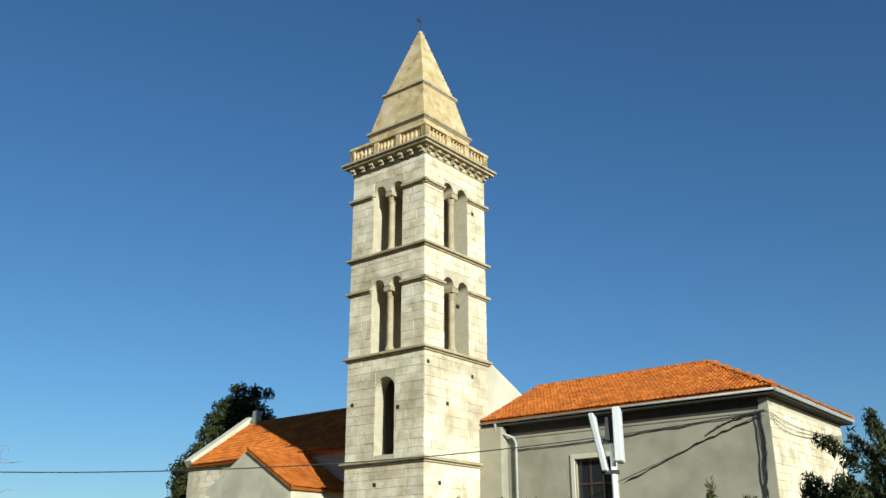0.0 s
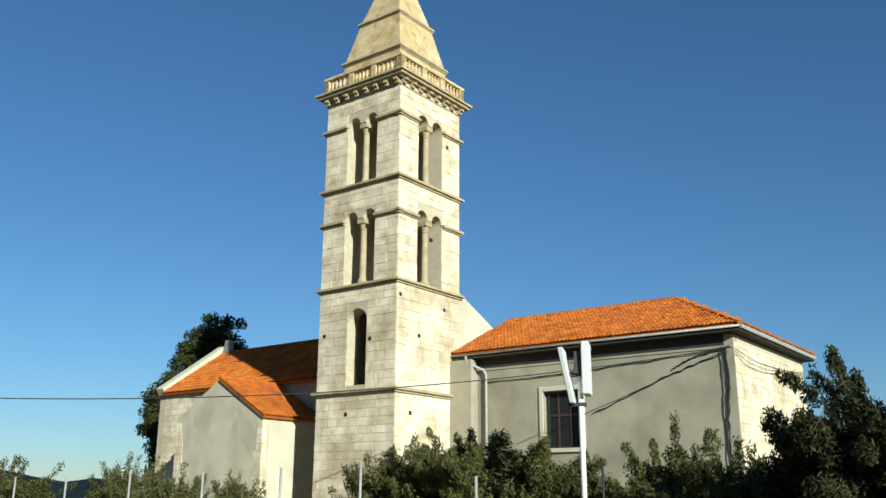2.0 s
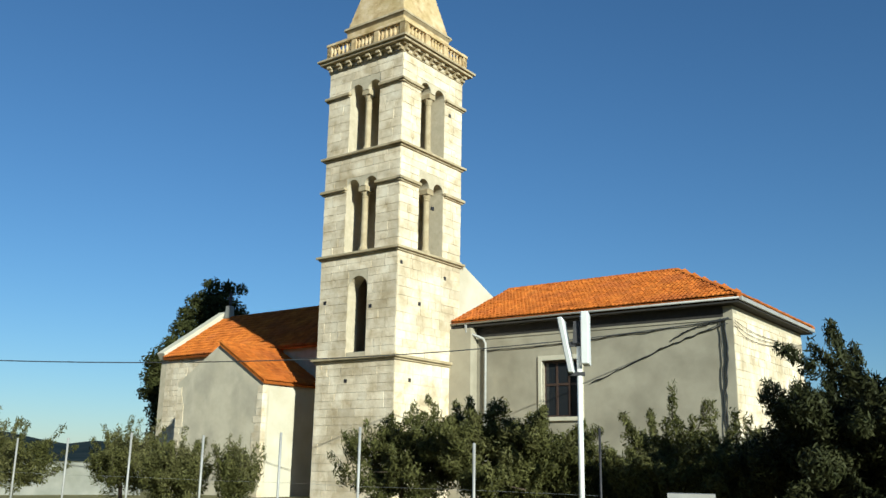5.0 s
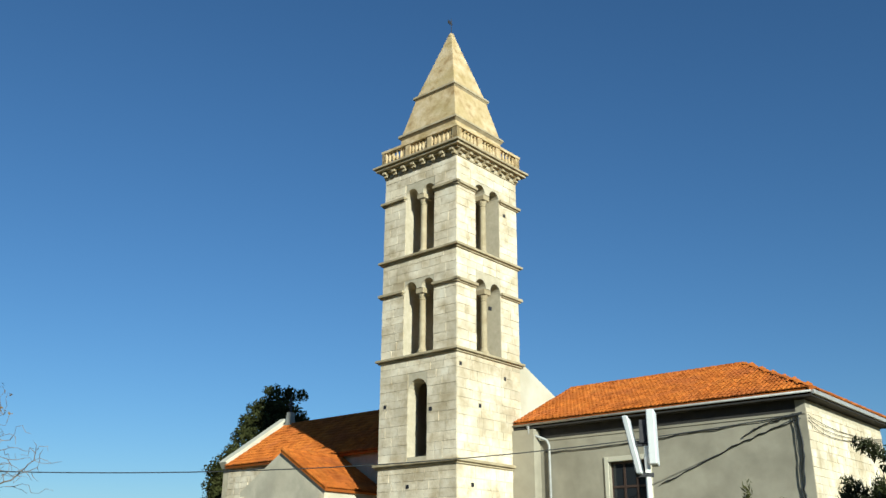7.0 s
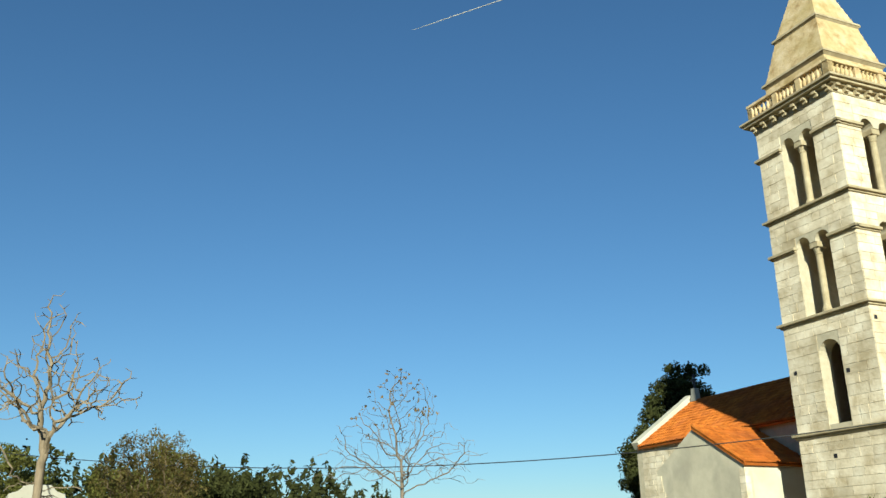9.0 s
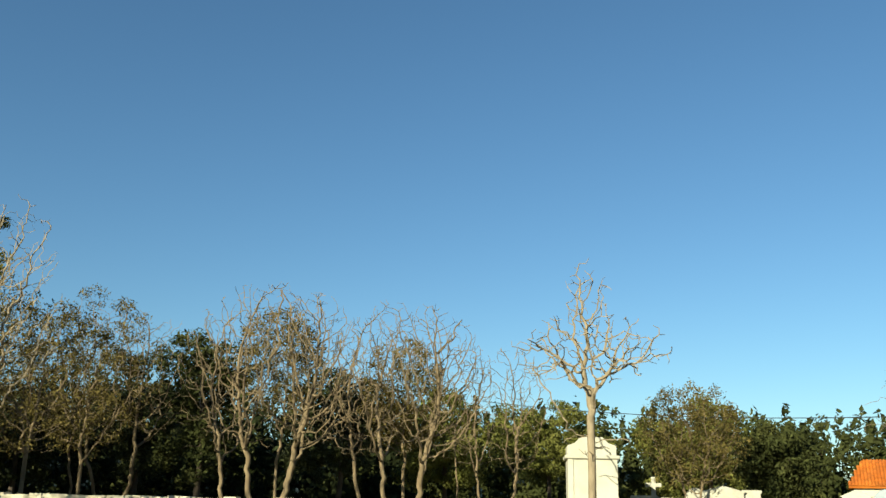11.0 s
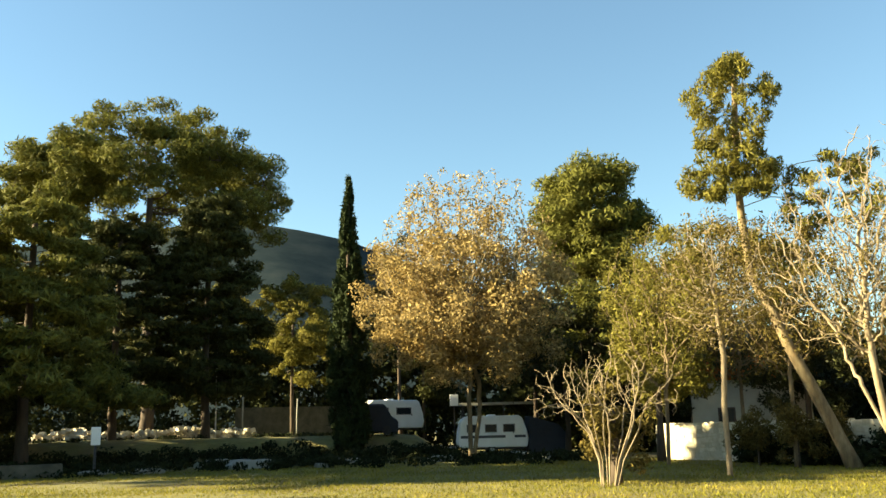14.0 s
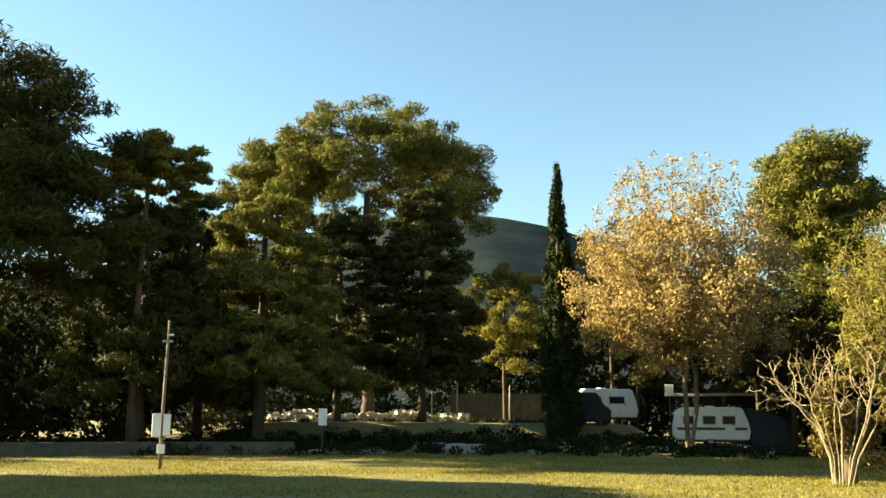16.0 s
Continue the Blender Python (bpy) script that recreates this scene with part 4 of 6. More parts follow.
def broadleaf():
    # brown-leaved tree, its top nearly bare
    d = 53
    aims = crown_points(74, 1100, (0, 0, high(9.4, d)), (6.4, 6.4, 5.4), 0.4) + crown_points(75, 420, (0, 0, high(13.3, d)), (4.6, 4.6, 3.0), 0.4)
    t, tips = limb_tree(spot(113.6, d), 74, "tall tree with dry brown leaves and a bare top", [[(0.3, 0.1, -0.1), (0.5, 0.2, 2.6)], [(-0.3, 0, -0.1), (-0.9, 0.2, 2.4)]],
                        aims, 0.36, 0.013, BARK_WARM, "brown_leaved_tree", power=2.5)
    c = clump_dome(R, 340, (0, 0, high(8.2, d)), (6.7, 6.7, 5.0), 0.8, -0.95, 0.3, 0.8)
    part("crown", leaves(c, 42000, 0.11, 2.0, 61), AUTUMN, t)
    c = clump_dome(R, 120, (0, 0, high(5.0, d)), (5.8, 5.8, 2.2), 0.7, -0.95, 0.2, 0.8)
    part("lower_foliage", leaves(c, 14000, 0.1, 2.0, 60), AUTUMN, t)
    part("sparse_foliage", leaves([(tuple(p), 0.4) for p in tips if p.z > high(8.5, d)], 9000, 0.1, 1.8, 62), AUTUMN, t)
    # sunlit bare trees along the meadow wall
    d = 31
    t, tips = limb_tree(spot(98.1, d), 63, "slim bare tree with fine sunlit twigs", [[(0, 0, -0.1), (0.08, 0, 2.2), (-0.04, 0.1, 3.8), (0.1, 0.0, 5.6)]],
                        crown_points(63, 1100, (0, 0, high(8.6, d)), (2.1, 2.1, 2.4), 0.2), 0.16, 0.008, BARK_PALE, wob=0.3, power=2.45)
    part("crown", leaves([(tuple(p), 0.3) for p in tips], 7000, 0.045, 2.6, 63), BROWN, t)
    d = 29.5
    aims = crown_points(64, 1300, (0.1, -0.3, high(9.4, d)), (2.7, 3.0, 3.2), 0.25) + crown_points(65, 260, (0, 0.6, high(13.8, d)), (1.3, 1.9, 1.8), 0.3)
    t, tips = limb_tree(spot(89.5, d), 64, "forked bare tree with upright limbs", [[(0, 0, -0.1), (0, 0.1, 1.3), (0, 0.7, 2.9)], [(0, 0.08, 1.2), (0, -0.5, 2.7)], [(0, 0.08, 1.4), (0.3, -0.1, 3.2)]],
                        aims, 0.19, 0.0095, BARK_PALE, rise=0.04, wob=0.28, power=2.45)
    part("crown", leaves([(tuple(p), 0.3) for p in tips if p.z < high(11, d)], 3600, 0.036, 3.0, 64), BROWN, t)
    # twiggy trees that close the row
    for az, d, el, mid, w, mat, n, seed in ((101.6, 40, 12.2, 7.2, 2.7, YELLOWGREEN, 9000, 76), (94.4, 37, 12.6, 7.8, 2.7, BROWN, 8000, 77), (85.6, 39, 11.4, 6.6, 2.8, BROWN, 6000, 78),
                                            (97.2, 46, 12.0, 7.2, 3.2, BROWN, 11000, 82), (82.6, 47, 11.8, 7.0, 3.4, BROWN, 12000, 83), (88.6, 50, 12.4, 7.2, 3.4, BROWN, 12000, 84),
                                            (71.4, 45, 11.8, 8.2, 2.3, BROWN, 11000, 93), (63.6, 45, 10.2, 6.6, 2.3, BROWN, 11000, 94)):
        z = high(mid, d)
        t, tips = limb_tree(spot(az, d), seed, "twiggy brown tree among the meadow row", [[(0, 0, -0.1), (0.1, 0.1, 1.8), (0, 0.1, 3.2)]],
                            crown_points(seed, 700, (0, 0, z), (w, w, high(el, d) - z), 0.2), 0.26, 0.009, BARK_ROUND, wob=0.3, power=2.5)
        part("crown", leaves([(tuple(p), 0.34) for p in tips], n, 0.055, 2.8, seed), mat, t)
    d = 46
    t, tips = limb_tree(spot(45.9, d), 89, "brown twiggy bush beside graves", [[(0, 0, -0.1), (0.2, 0.1, 1.2)], [(0.1, 0, -0.1), (-0.5, 0, 1.4)]],
                        crown_points(89, 900, (0, 0, high(4.2, d)), (2.7, 2.7, 2.6), 0.2), 0.24, 0.009, BARK_ROUND, wob=0.28, power=2.5)
    part("crown", leaves([(tuple(p), 0.32) for p in tips], 9000, 0.055, 2.8, 89), BROWN, t)
    # rounded trees behind the wall, forked from the ground
    for az, d, el, mid, w, n, tip, seed in ((71.6, 41, 13.4, 7.7, 4.5, 2700, 0.013, 65), (63.4, 41, 12.6, 7.1, 4.3, 2300, 0.013, 66),
                                            (80.6, 50, 11.6, 7.0, 3.9, 900, 0.013, 67), (57.6, 45, 9.9, 5.6, 3.0, 700, 0.012, 70)):
        z = high(mid, d)
        across, ahead = spot(az + 90, 1), spot(az, 1)
        stems = []
        for lean, deep, up in ((0.9, 0.2, 1.9), (-0.75, -0.3, 2.1), (2.0, 0.5, 1.6)):
            e = across * lean + ahead * deep
            stems.append([(e.x * 0.12, e.y * 0.12, -0.1), (e.x * 0.4, e.y * 0.4, up * 0.45), (e.x, e.y, up)])
        limb_tree(spot(az, d), seed, "rounded bare tree with dense grey-brown branches", stems,
                            crown_points(seed, n, (0, 0, z), (w, w, high(el, d) - z), 0.3, -0.85), 0.27, tip, BARK_ROUND, rise=0.03, wob=0.21, power=2.6)
    # tree by the tomb: a spire over a wide tier of limbs
    d = 38
    aims = crown_points(68, 220, (-0.1, 0, high(12.3, d)), (1.2, 1.2, 2.3), 0.1) + crown_points(69, 420, (0, 0, high(9.4, d)), (3.6, 3.6, 1.7), 0.2, -0.8) + crown_points(70, 14, (0, 0, high(3.6, d)), (2.0, 2.0, 0.9), 0.5)
    limb_tree(spot(51.9, d), 68, "bare pale tree beside a white tomb", [[(0, 0, -0.1), (0.08, 0, 3), (0.0, 0.05, 5.2)]], aims, 0.29, 0.019, BARK_PALE, rise=0.1, wob=0.3, power=2.45)
    d = 40
    aims = crown_points(71, 260, (0, 0, high(8.4, d)), (1.9, 1.9, 2.2), 0.3) + crown_points(72, 330, (0, 0, high(5.6, d)), (4.0, 4.0, 2.2), 0.4, -0.6)
    t, tips = limb_tree(spot(30.8, d), 69, "thin bare tree with few twigs at the graveyard", [[(0, 0, -0.1), (0.1, 0, 2.2), (0, 0.1, 5.0)]], aims, 0.3, 0.011, BARK, rise=0.15, wob=0.26, power=2.6)
    part("last_leaves", leaves([(tuple(p), 0.16) for p in tips if p.z > 7.2], 160, 0.1, 1.6, 59), TWIG, t, "a few dead leaves on the top twigs")
    # low twiggy shrub on the meadow
    stems = []
    for k in range(11):
        a, lean = k * 2.4, 0.35 + 0.75 * ((k * 0.618) % 1)
        stems.append([(0.22 * math.cos(a), 0.22 * math.sin(a), -0.1), (0.5 * lean * math.cos(a), 0.5 * lean * math.sin(a), 0.7), (lean * math.cos(a), lean * math.sin(a), 1.5)])
    limb_tree(spot(105.2, 26.5), 71, "bare many-stemmed shrub on the meadow", stems, crown_points(73, 520, (0, 0, 2.35), (2.3, 2.3, 1.7), 0.3, -0.4), 0.17, 0.0068, BARK_PALE, "bare_shrub", 0.32, 0.2, 2.5)
    leafy(104.8, 27.6, -3.0, 2.4, 1.1, BROWN, 2200, 72, "brown dry undergrowth in a bare shrub", 0.07, 30, "undergrowth_bush", 0.4)
    # bushes added here to darken the meadow wall behind them
    for az, d, h, seed in ((96.4, 38, 2.3, 125), (94.2, 37, 2.7, 126), (92.4, 37.5, 2.2, 127)):
        c = clump_dome(R, 40, (0, 0, h * 0.5), (1.15, 1.15, h * 0.45), 0.3, -0.9, 0.2, 0.8)
        crown_tree("undergrowth_bush", spot(az, d), "brown dry bush added to shade the meadow wall", [(0, 0, -0.1), (0.05, 0, h * 0.3), (0, 0, h * 0.7)], 0.05, c, BROWN, 5000, 0.05, seed, BARK_DARK, 20, 2.8)
    # leafy trees that fill the belt behind
    for az, d, el0, el1, r, mat, n, seed, lab in (
            (102.0, 44, 0.5, 10.5, 2.8, YELLOWGREEN, 15000, 81, "yellow-green bushy tree behind the shrub"),
            
            (76.0, 50, 0.5, 11.5, 2.4, PINE_DARK, 11000, 85, "dark pointed evergreen tree"), (79.5, 56, 0.3, 9.0, 4.0, EVERGREEN, 13000, 86, "dark evergreen tree in the belt"),
            (67.5, 52, 0.3, 9.0, 3.6, EVERGREEN, 13000, 87, "dark evergreen tree in the belt"), (61.0, 56, 0.3, 7.2, 3.8, PINE, 13000, 88, "green bushy conifer by the graveyard"),
            (40.8, 52, 0.2, 5.2, 2.4, PINE_DARK, 12000, 90, "dark spreading cedar beside graves"),
            (124.7, 74, 2.4, 11.2, 5.6, YELLOWGREEN, 30000, 91, "yellow-green pine behind a cypress"), (118.0, 78, 5.0, 13.0, 3.4, BROWN, 9000, 92, "brown tree behind a cypress"),
            
            (93.5, 54, 0.2, 8.0, 3.8, EVERGREEN, 13000, 95, "dark evergreen tree in the belt"), (86.0, 54, 0.2, 6.5, 3.4, EVERGREEN, 12000, 96, "dark evergreen tree in the belt"),
            (29.4, 56, 0.2, 2.8, 1.8, PINE_DARK, 6000, 97, "dark evergreen bush beside a house"), (100.0, 58, 0.2, 7.5, 3.8, EVERGREEN, 13000, 98, "dark evergreen tree in the belt"),
            (109.5, 66, 2.2, 9.0, 4.4, EVERGREEN, 14000, 99, "dark evergreen tree behind caravans"), (116.5, 84, 1.5, 9.0, 5.0, PINE_DARK, 14000, 100, "dark evergreen tree behind caravans"),
            (107.6, 62, 1.0, 9.2, 4.0, EVERGREEN, 14000, 122, "dark evergreen tree behind caravans"), (45.0, 60, 0.3, 6.4, 4.6, PINE, 15000, 123, "green bushy conifer by the graveyard"),
            (54.6, 62, 0.3, 6.6, 4.6, PINE, 15000, 124, "green bushy conifer by the graveyard")):
        leafy(az, d, el0, el1, r, mat, n, seed, lab)
    leafy(13.1, 74, 1.0, 11.2, 3.2, PINE_DARK, 42000, 120, "dark conifer behind the nave", 0.12, 240, "conifer", 0.85)
    leafy(15.3, 70, 0.2, 8.2, 2.4, PINE_DARK, 26000, 121, "dark conifer behind the nave", 0.12, 160, "conifer", 0.8)


broadleaf()


def woods():
    """The far belt of trees, as one mass, and the thicket in its foreground."""
    rng = random.Random(77)
    c = []
    heads = [27, 32, 36, 40, 46, 53, 58, 66, 80, 95, 108, 118, 128, 140, 156, 220]
    tops = [1.5, 4.2, 5.6, 6.0, 6.2, 6.2, 6.6, 7.0, 7.5, 7.0, 7.0, 6.5, 7.5, 8.5, 9.5, 9.5]
    # past about 156 degrees the belt is unseen, added for its shade
    for az in np.arange(27, 218, 0.8):
        d = rng.uniform(84, 100)
        top = high(np.interp(az, heads, tops) * rng.uniform(0.75, 1.06), d)
        p = spot(az + rng.uniform(-0.5, 0.5), d)
        for k in range(14):
            f = (k + rng.random()) / 14
            w = 2.2 * (1 - 0.85 * f)
            s = 1.1 * (1.15 - 0.8 * f)
            c.append(((p.x + rng.uniform(-w, w), p.y + rng.uniform(-w, w), 0.3 + (top - 0.6) * f), (s, s, 0.8)))
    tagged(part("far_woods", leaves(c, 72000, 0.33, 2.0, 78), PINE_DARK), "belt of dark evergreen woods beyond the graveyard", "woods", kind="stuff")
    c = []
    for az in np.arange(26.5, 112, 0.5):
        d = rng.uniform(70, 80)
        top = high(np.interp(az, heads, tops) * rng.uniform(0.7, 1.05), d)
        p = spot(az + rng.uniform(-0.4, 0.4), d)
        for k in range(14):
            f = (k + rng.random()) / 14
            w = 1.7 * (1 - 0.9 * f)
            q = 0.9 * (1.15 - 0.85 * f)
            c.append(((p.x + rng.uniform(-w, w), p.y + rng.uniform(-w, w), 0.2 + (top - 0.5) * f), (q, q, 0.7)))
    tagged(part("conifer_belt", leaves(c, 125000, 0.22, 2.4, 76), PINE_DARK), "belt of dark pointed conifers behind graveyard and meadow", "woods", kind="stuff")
    c = []
    for az in np.arange(63, 106, 0.55):
        d = rng.uniform(60, 66)
        p = spot(az, d)
        top = high(rng.uniform(3.0, 6.0), d)
        for k in range(7):
            c.append(((p.x + rng.uniform(-1.5, 1.5), p.y + rng.uniform(-1.5, 1.5), top * rng.random()), (1.0, 1.0, 0.8)))
    # the unseen headings past 156 only add shade
    for az in np.arange(127, 216, 0.5):
        d = rng.uniform(98, 106) if az < 152 else rng.uniform(64, 80)
        p = spot(az, d)
        top = high(rng.uniform(5.0, 9.0), d)
        for k in range(14):
            c.append(((p.x + rng.uniform(-1.5, 1.5), p.y + rng.uniform(-1.5, 1.5), 0.6 + top * rng.random()), (1.2, 1.2, 0.8)))
    for az in np.arange(104, 128, 0.5):
        d = rng.uniform(84, 92)
        p = spot(az, d)
        top = high(rng.uniform(5.0, 9.0), d)
        for k in range(14):
            c.append(((p.x + rng.uniform(-1.5, 1.5), p.y + rng.uniform(-1.5, 1.5), 0.3 + top * rng.random()), (1.2, 1.2, 0.9)))
    for az in np.arange(147, 180, 0.6):
        d = rng.uniform(52, 58)
        p = spot(az, d)
        top = high(rng.uniform(2.5, 8.5), d)
        for k in range(11):
            c.append(((p.x + rng.uniform(-1.2, 1.2), p.y + rng.uniform(-1.2, 1.2), 0.2 + top * rng.random()), (0.9, 0.9, 0.6)))
    tagged(part("thicket", leaves(c, 170000, 0.27, 2.0, 79), THICKET), "thicket under the trees, leaves darkened for shade", "thicket", kind="stuff")
    # low dark clumps laid where shade lies along the meadow edge and lawn
    c = []
    for k in range(150):
        p = spot(rng.uniform(106, 150), rng.uniform(43, 51))
        c.append(((p.x, p.y, rng.uniform(0.05, 0.35)), (rng.uniform(0.3, 0.9), rng.uniform(0.3, 0.9), rng.uniform(0.15, 0.4))))
    for k in range(170):
        p = spot(rng.uniform(114.5, 143), rng.uniform(53.5, 57.5))
        c.append(((p.x, p.y, rise(p.x, p.y) + rng.uniform(0.05, 0.55)), (rng.uniform(0.4, 1.0), rng.uniform(0.4, 1.0), rng.uniform(0.25, 0.55))))
    for k in range(45):
        p = spot(rng.uniform(117, 140), rng.uniform(60, 84))
        c.append(((p.x, p.y, rise(p.x, p.y) + 0.1), (rng.uniform(0.3, 0.8), rng.uniform(0.3, 0.8), rng.uniform(0.12, 0.3))))
    for k in range(260):
        p = spot(rng.uniform(140, 158), rng.uniform(46.5, 60))
        c.append(((p.x, p.y, rise(p.x, p.y) + rng.uniform(0.05, 0.3)), (rng.uniform(0.4, 1.1), rng.uniform(0.4, 1.1), rng.uniform(0.2, 0.45))))
    p0, p1 = spot(103, 47), spot(53.6, 31.1)
    # clumps before the meadow wall stand for the shade on it
    for k in range(240):
        way = spot(rng.uniform(87.5, 97.6) if k % 3 else rng.uniform(79.5, 88), 1)
        e = p1 - p0
        p = way * ((p0.x * e.y - p0.y * e.x) / (way.x * e.y - way.y * e.x) - rng.uniform(0.6, 2.6))
        q = rng.uniform(0.15, 0.5)
        c.append(((p.x, p.y, rng.uniform(0.05, 1.25) * rng.random() ** 0.4), (q, q, q * 0.9)))
    tagged(part("undergrowth", leaves(c, 80000, 0.1, 2.4, 75), THICKET), "low undergrowth, leaves darkened for the shade at the meadow edge", "undergrowth", kind="stuff")


woods()


def olives():
    """The evergreen bushes before the church."""
    # the two evergreen bushes carry their shade in a darker leaf colour
    for az, d, h, r, mat, n, seed, lab in (
            (1.4, 21, 2.6, 1.35, OLIVE, 12000, 101, "grey-green olive bush before the tower"), (-4.8, 20, 3.0, 1.75, OLIVE, 22000, 102, "large grey-green olive bush before the church"),
            (-8.0, 21, 2.3, 1.2, OLIVE, 10000, 103, "grey-green olive bush before the church"), (-15.2, 19, 2.65, 1.3, OLIVE, 13000, 104, "grey-green olive bush before the building"),
            (-18.6, 18, 2.25, 1.1, OLIVE, 11000, 109, "grey-green olive bush before the building"), (-24.2, 16.5, 2.95, 1.6, EVERGREEN, 22000, 105, "large evergreen bush by the fence, leaves darkened for shade"),
            (-27.8, 15.5, 3.7, 1.9, EVERGREEN, 22000, 106, "large evergreen bush by the fence, leaves darkened for shade"), (14.8, 27, 2.1, 1.0, OLIVE, 9000, 107, "small olive tree behind the fence"),
            (11.4, 26, 2.0, 0.6, OLIVE, 5000, 108, "small olive tree behind the fence"), (18.0, 29, 2.5, 1.2, OLIVE, 8000, 110, "small olive tree behind the fence"),
            (25.0, 27, 2.5, 1.6, OLIVE, 12000, 111, "grey-green olive bush behind the fence"), (-11.4, 22, 1.9, 1.0, OLIVE, 8000, 112, "low grey-green olive bush before the building")):
        rng = random.Random(seed)
        h *= 1.12
        c = []
        for i in range(100):
            dvec = Vector((rng.gauss(0, 1), rng.gauss(0, 1), rng.gauss(0, 0.9))).normalized() * rng.uniform(0.25, 1.0)
            q = rng.uniform(0.16, 0.32)
            c.append(((dvec.x * r, dvec.y * r, h * 0.55 + dvec.z * h * 0.33), (q, q, q * 1.05)))
        t = crown_tree("olive_bush", spot(az, d), lab, [(0, 0, -0.1), (0.1, 0.05, h * 0.2), (0, 0, h * 0.6)], 0.09, c, mat, int(n * 2.0), 0.03, seed, BARK_DARK, 14, 3.6, 0.5)
        # upright shoots that make the outline ragged
        s, tips = Shape(), []
        for i in range(64):
            cc = Vector(rng.choice(c)[0])
            out = Vector((cc.x * 0.4, cc.y * 0.4, rng.uniform(0.3, 0.8)))
            e = cc + out.normalized() * rng.uniform(0.35, 0.8)
            s.tube([cc, cc.lerp(e, 0.5) + Vector((rng.gauss(0, 0.03), rng.gauss(0, 0.03), 0)), e], [0.008, 0.006, 0.003], 3)
            for f in (0.5, 0.7, 0.9, 1.0):
                tips.append((tuple(cc.lerp(e, f)), (0.1, 0.1, 0.13)))
        tagged(part("shoot_wood", s, BARK_DARK, t, fix=False), kind="stuff")
        part("shoot_foliage", leaves(tips, n // 2, 0.029, 4.2, seed + 50, 0.5, 0.8), mat, t)


olives()

# ---------------------------------------------------------------- meadow, walls, graveyard, vehicles


def meadow_grass():
    rng = np.random.default_rng(12)
    n = 190000
    d = 17 + 31 * rng.random(n) ** 0.8
    az = np.radians(68 + 92 * rng.random(n))
    base = np.stack([-np.sin(az) * d, np.cos(az) * d, np.zeros(n)], 1)
    turn = rng.random(n) * 2 * np.pi
    side = np.stack([np.cos(turn), np.sin(turn), np.zeros(n)], 1)
    tall = (0.03 + 0.075 * rng.random(n) ** 2)[:, None]
    wide = 0.008 + 0.01 * rng.random(n)[:, None]
    bend = rng.normal(0, 0.05, (n, 3)) * [1, 1, 0]
    v = np.stack([base - side * wide, base + side * wide, base + bend + np.concatenate([np.zeros((n, 2)), tall], 1)], 1).reshape(-1, 3)
    me = bpy.data.meshes.new("grass")
    me.vertices.add(n * 3)
    me.vertices.foreach_set("co", v.ravel())
    me.loops.add(n * 3)
    me.loops.foreach_set("vertex_index", np.arange(n * 3))
    me.polygons.add(n)
    me.polygons.foreach_set("loop_start", np.arange(0, n * 3, 3))
    me.update(calc_edges=True)
    tagged(part("meadow_grass", me, GRASS), "short sunlit winter meadow grass", "grass", kind="stuff")


meadow_grass()


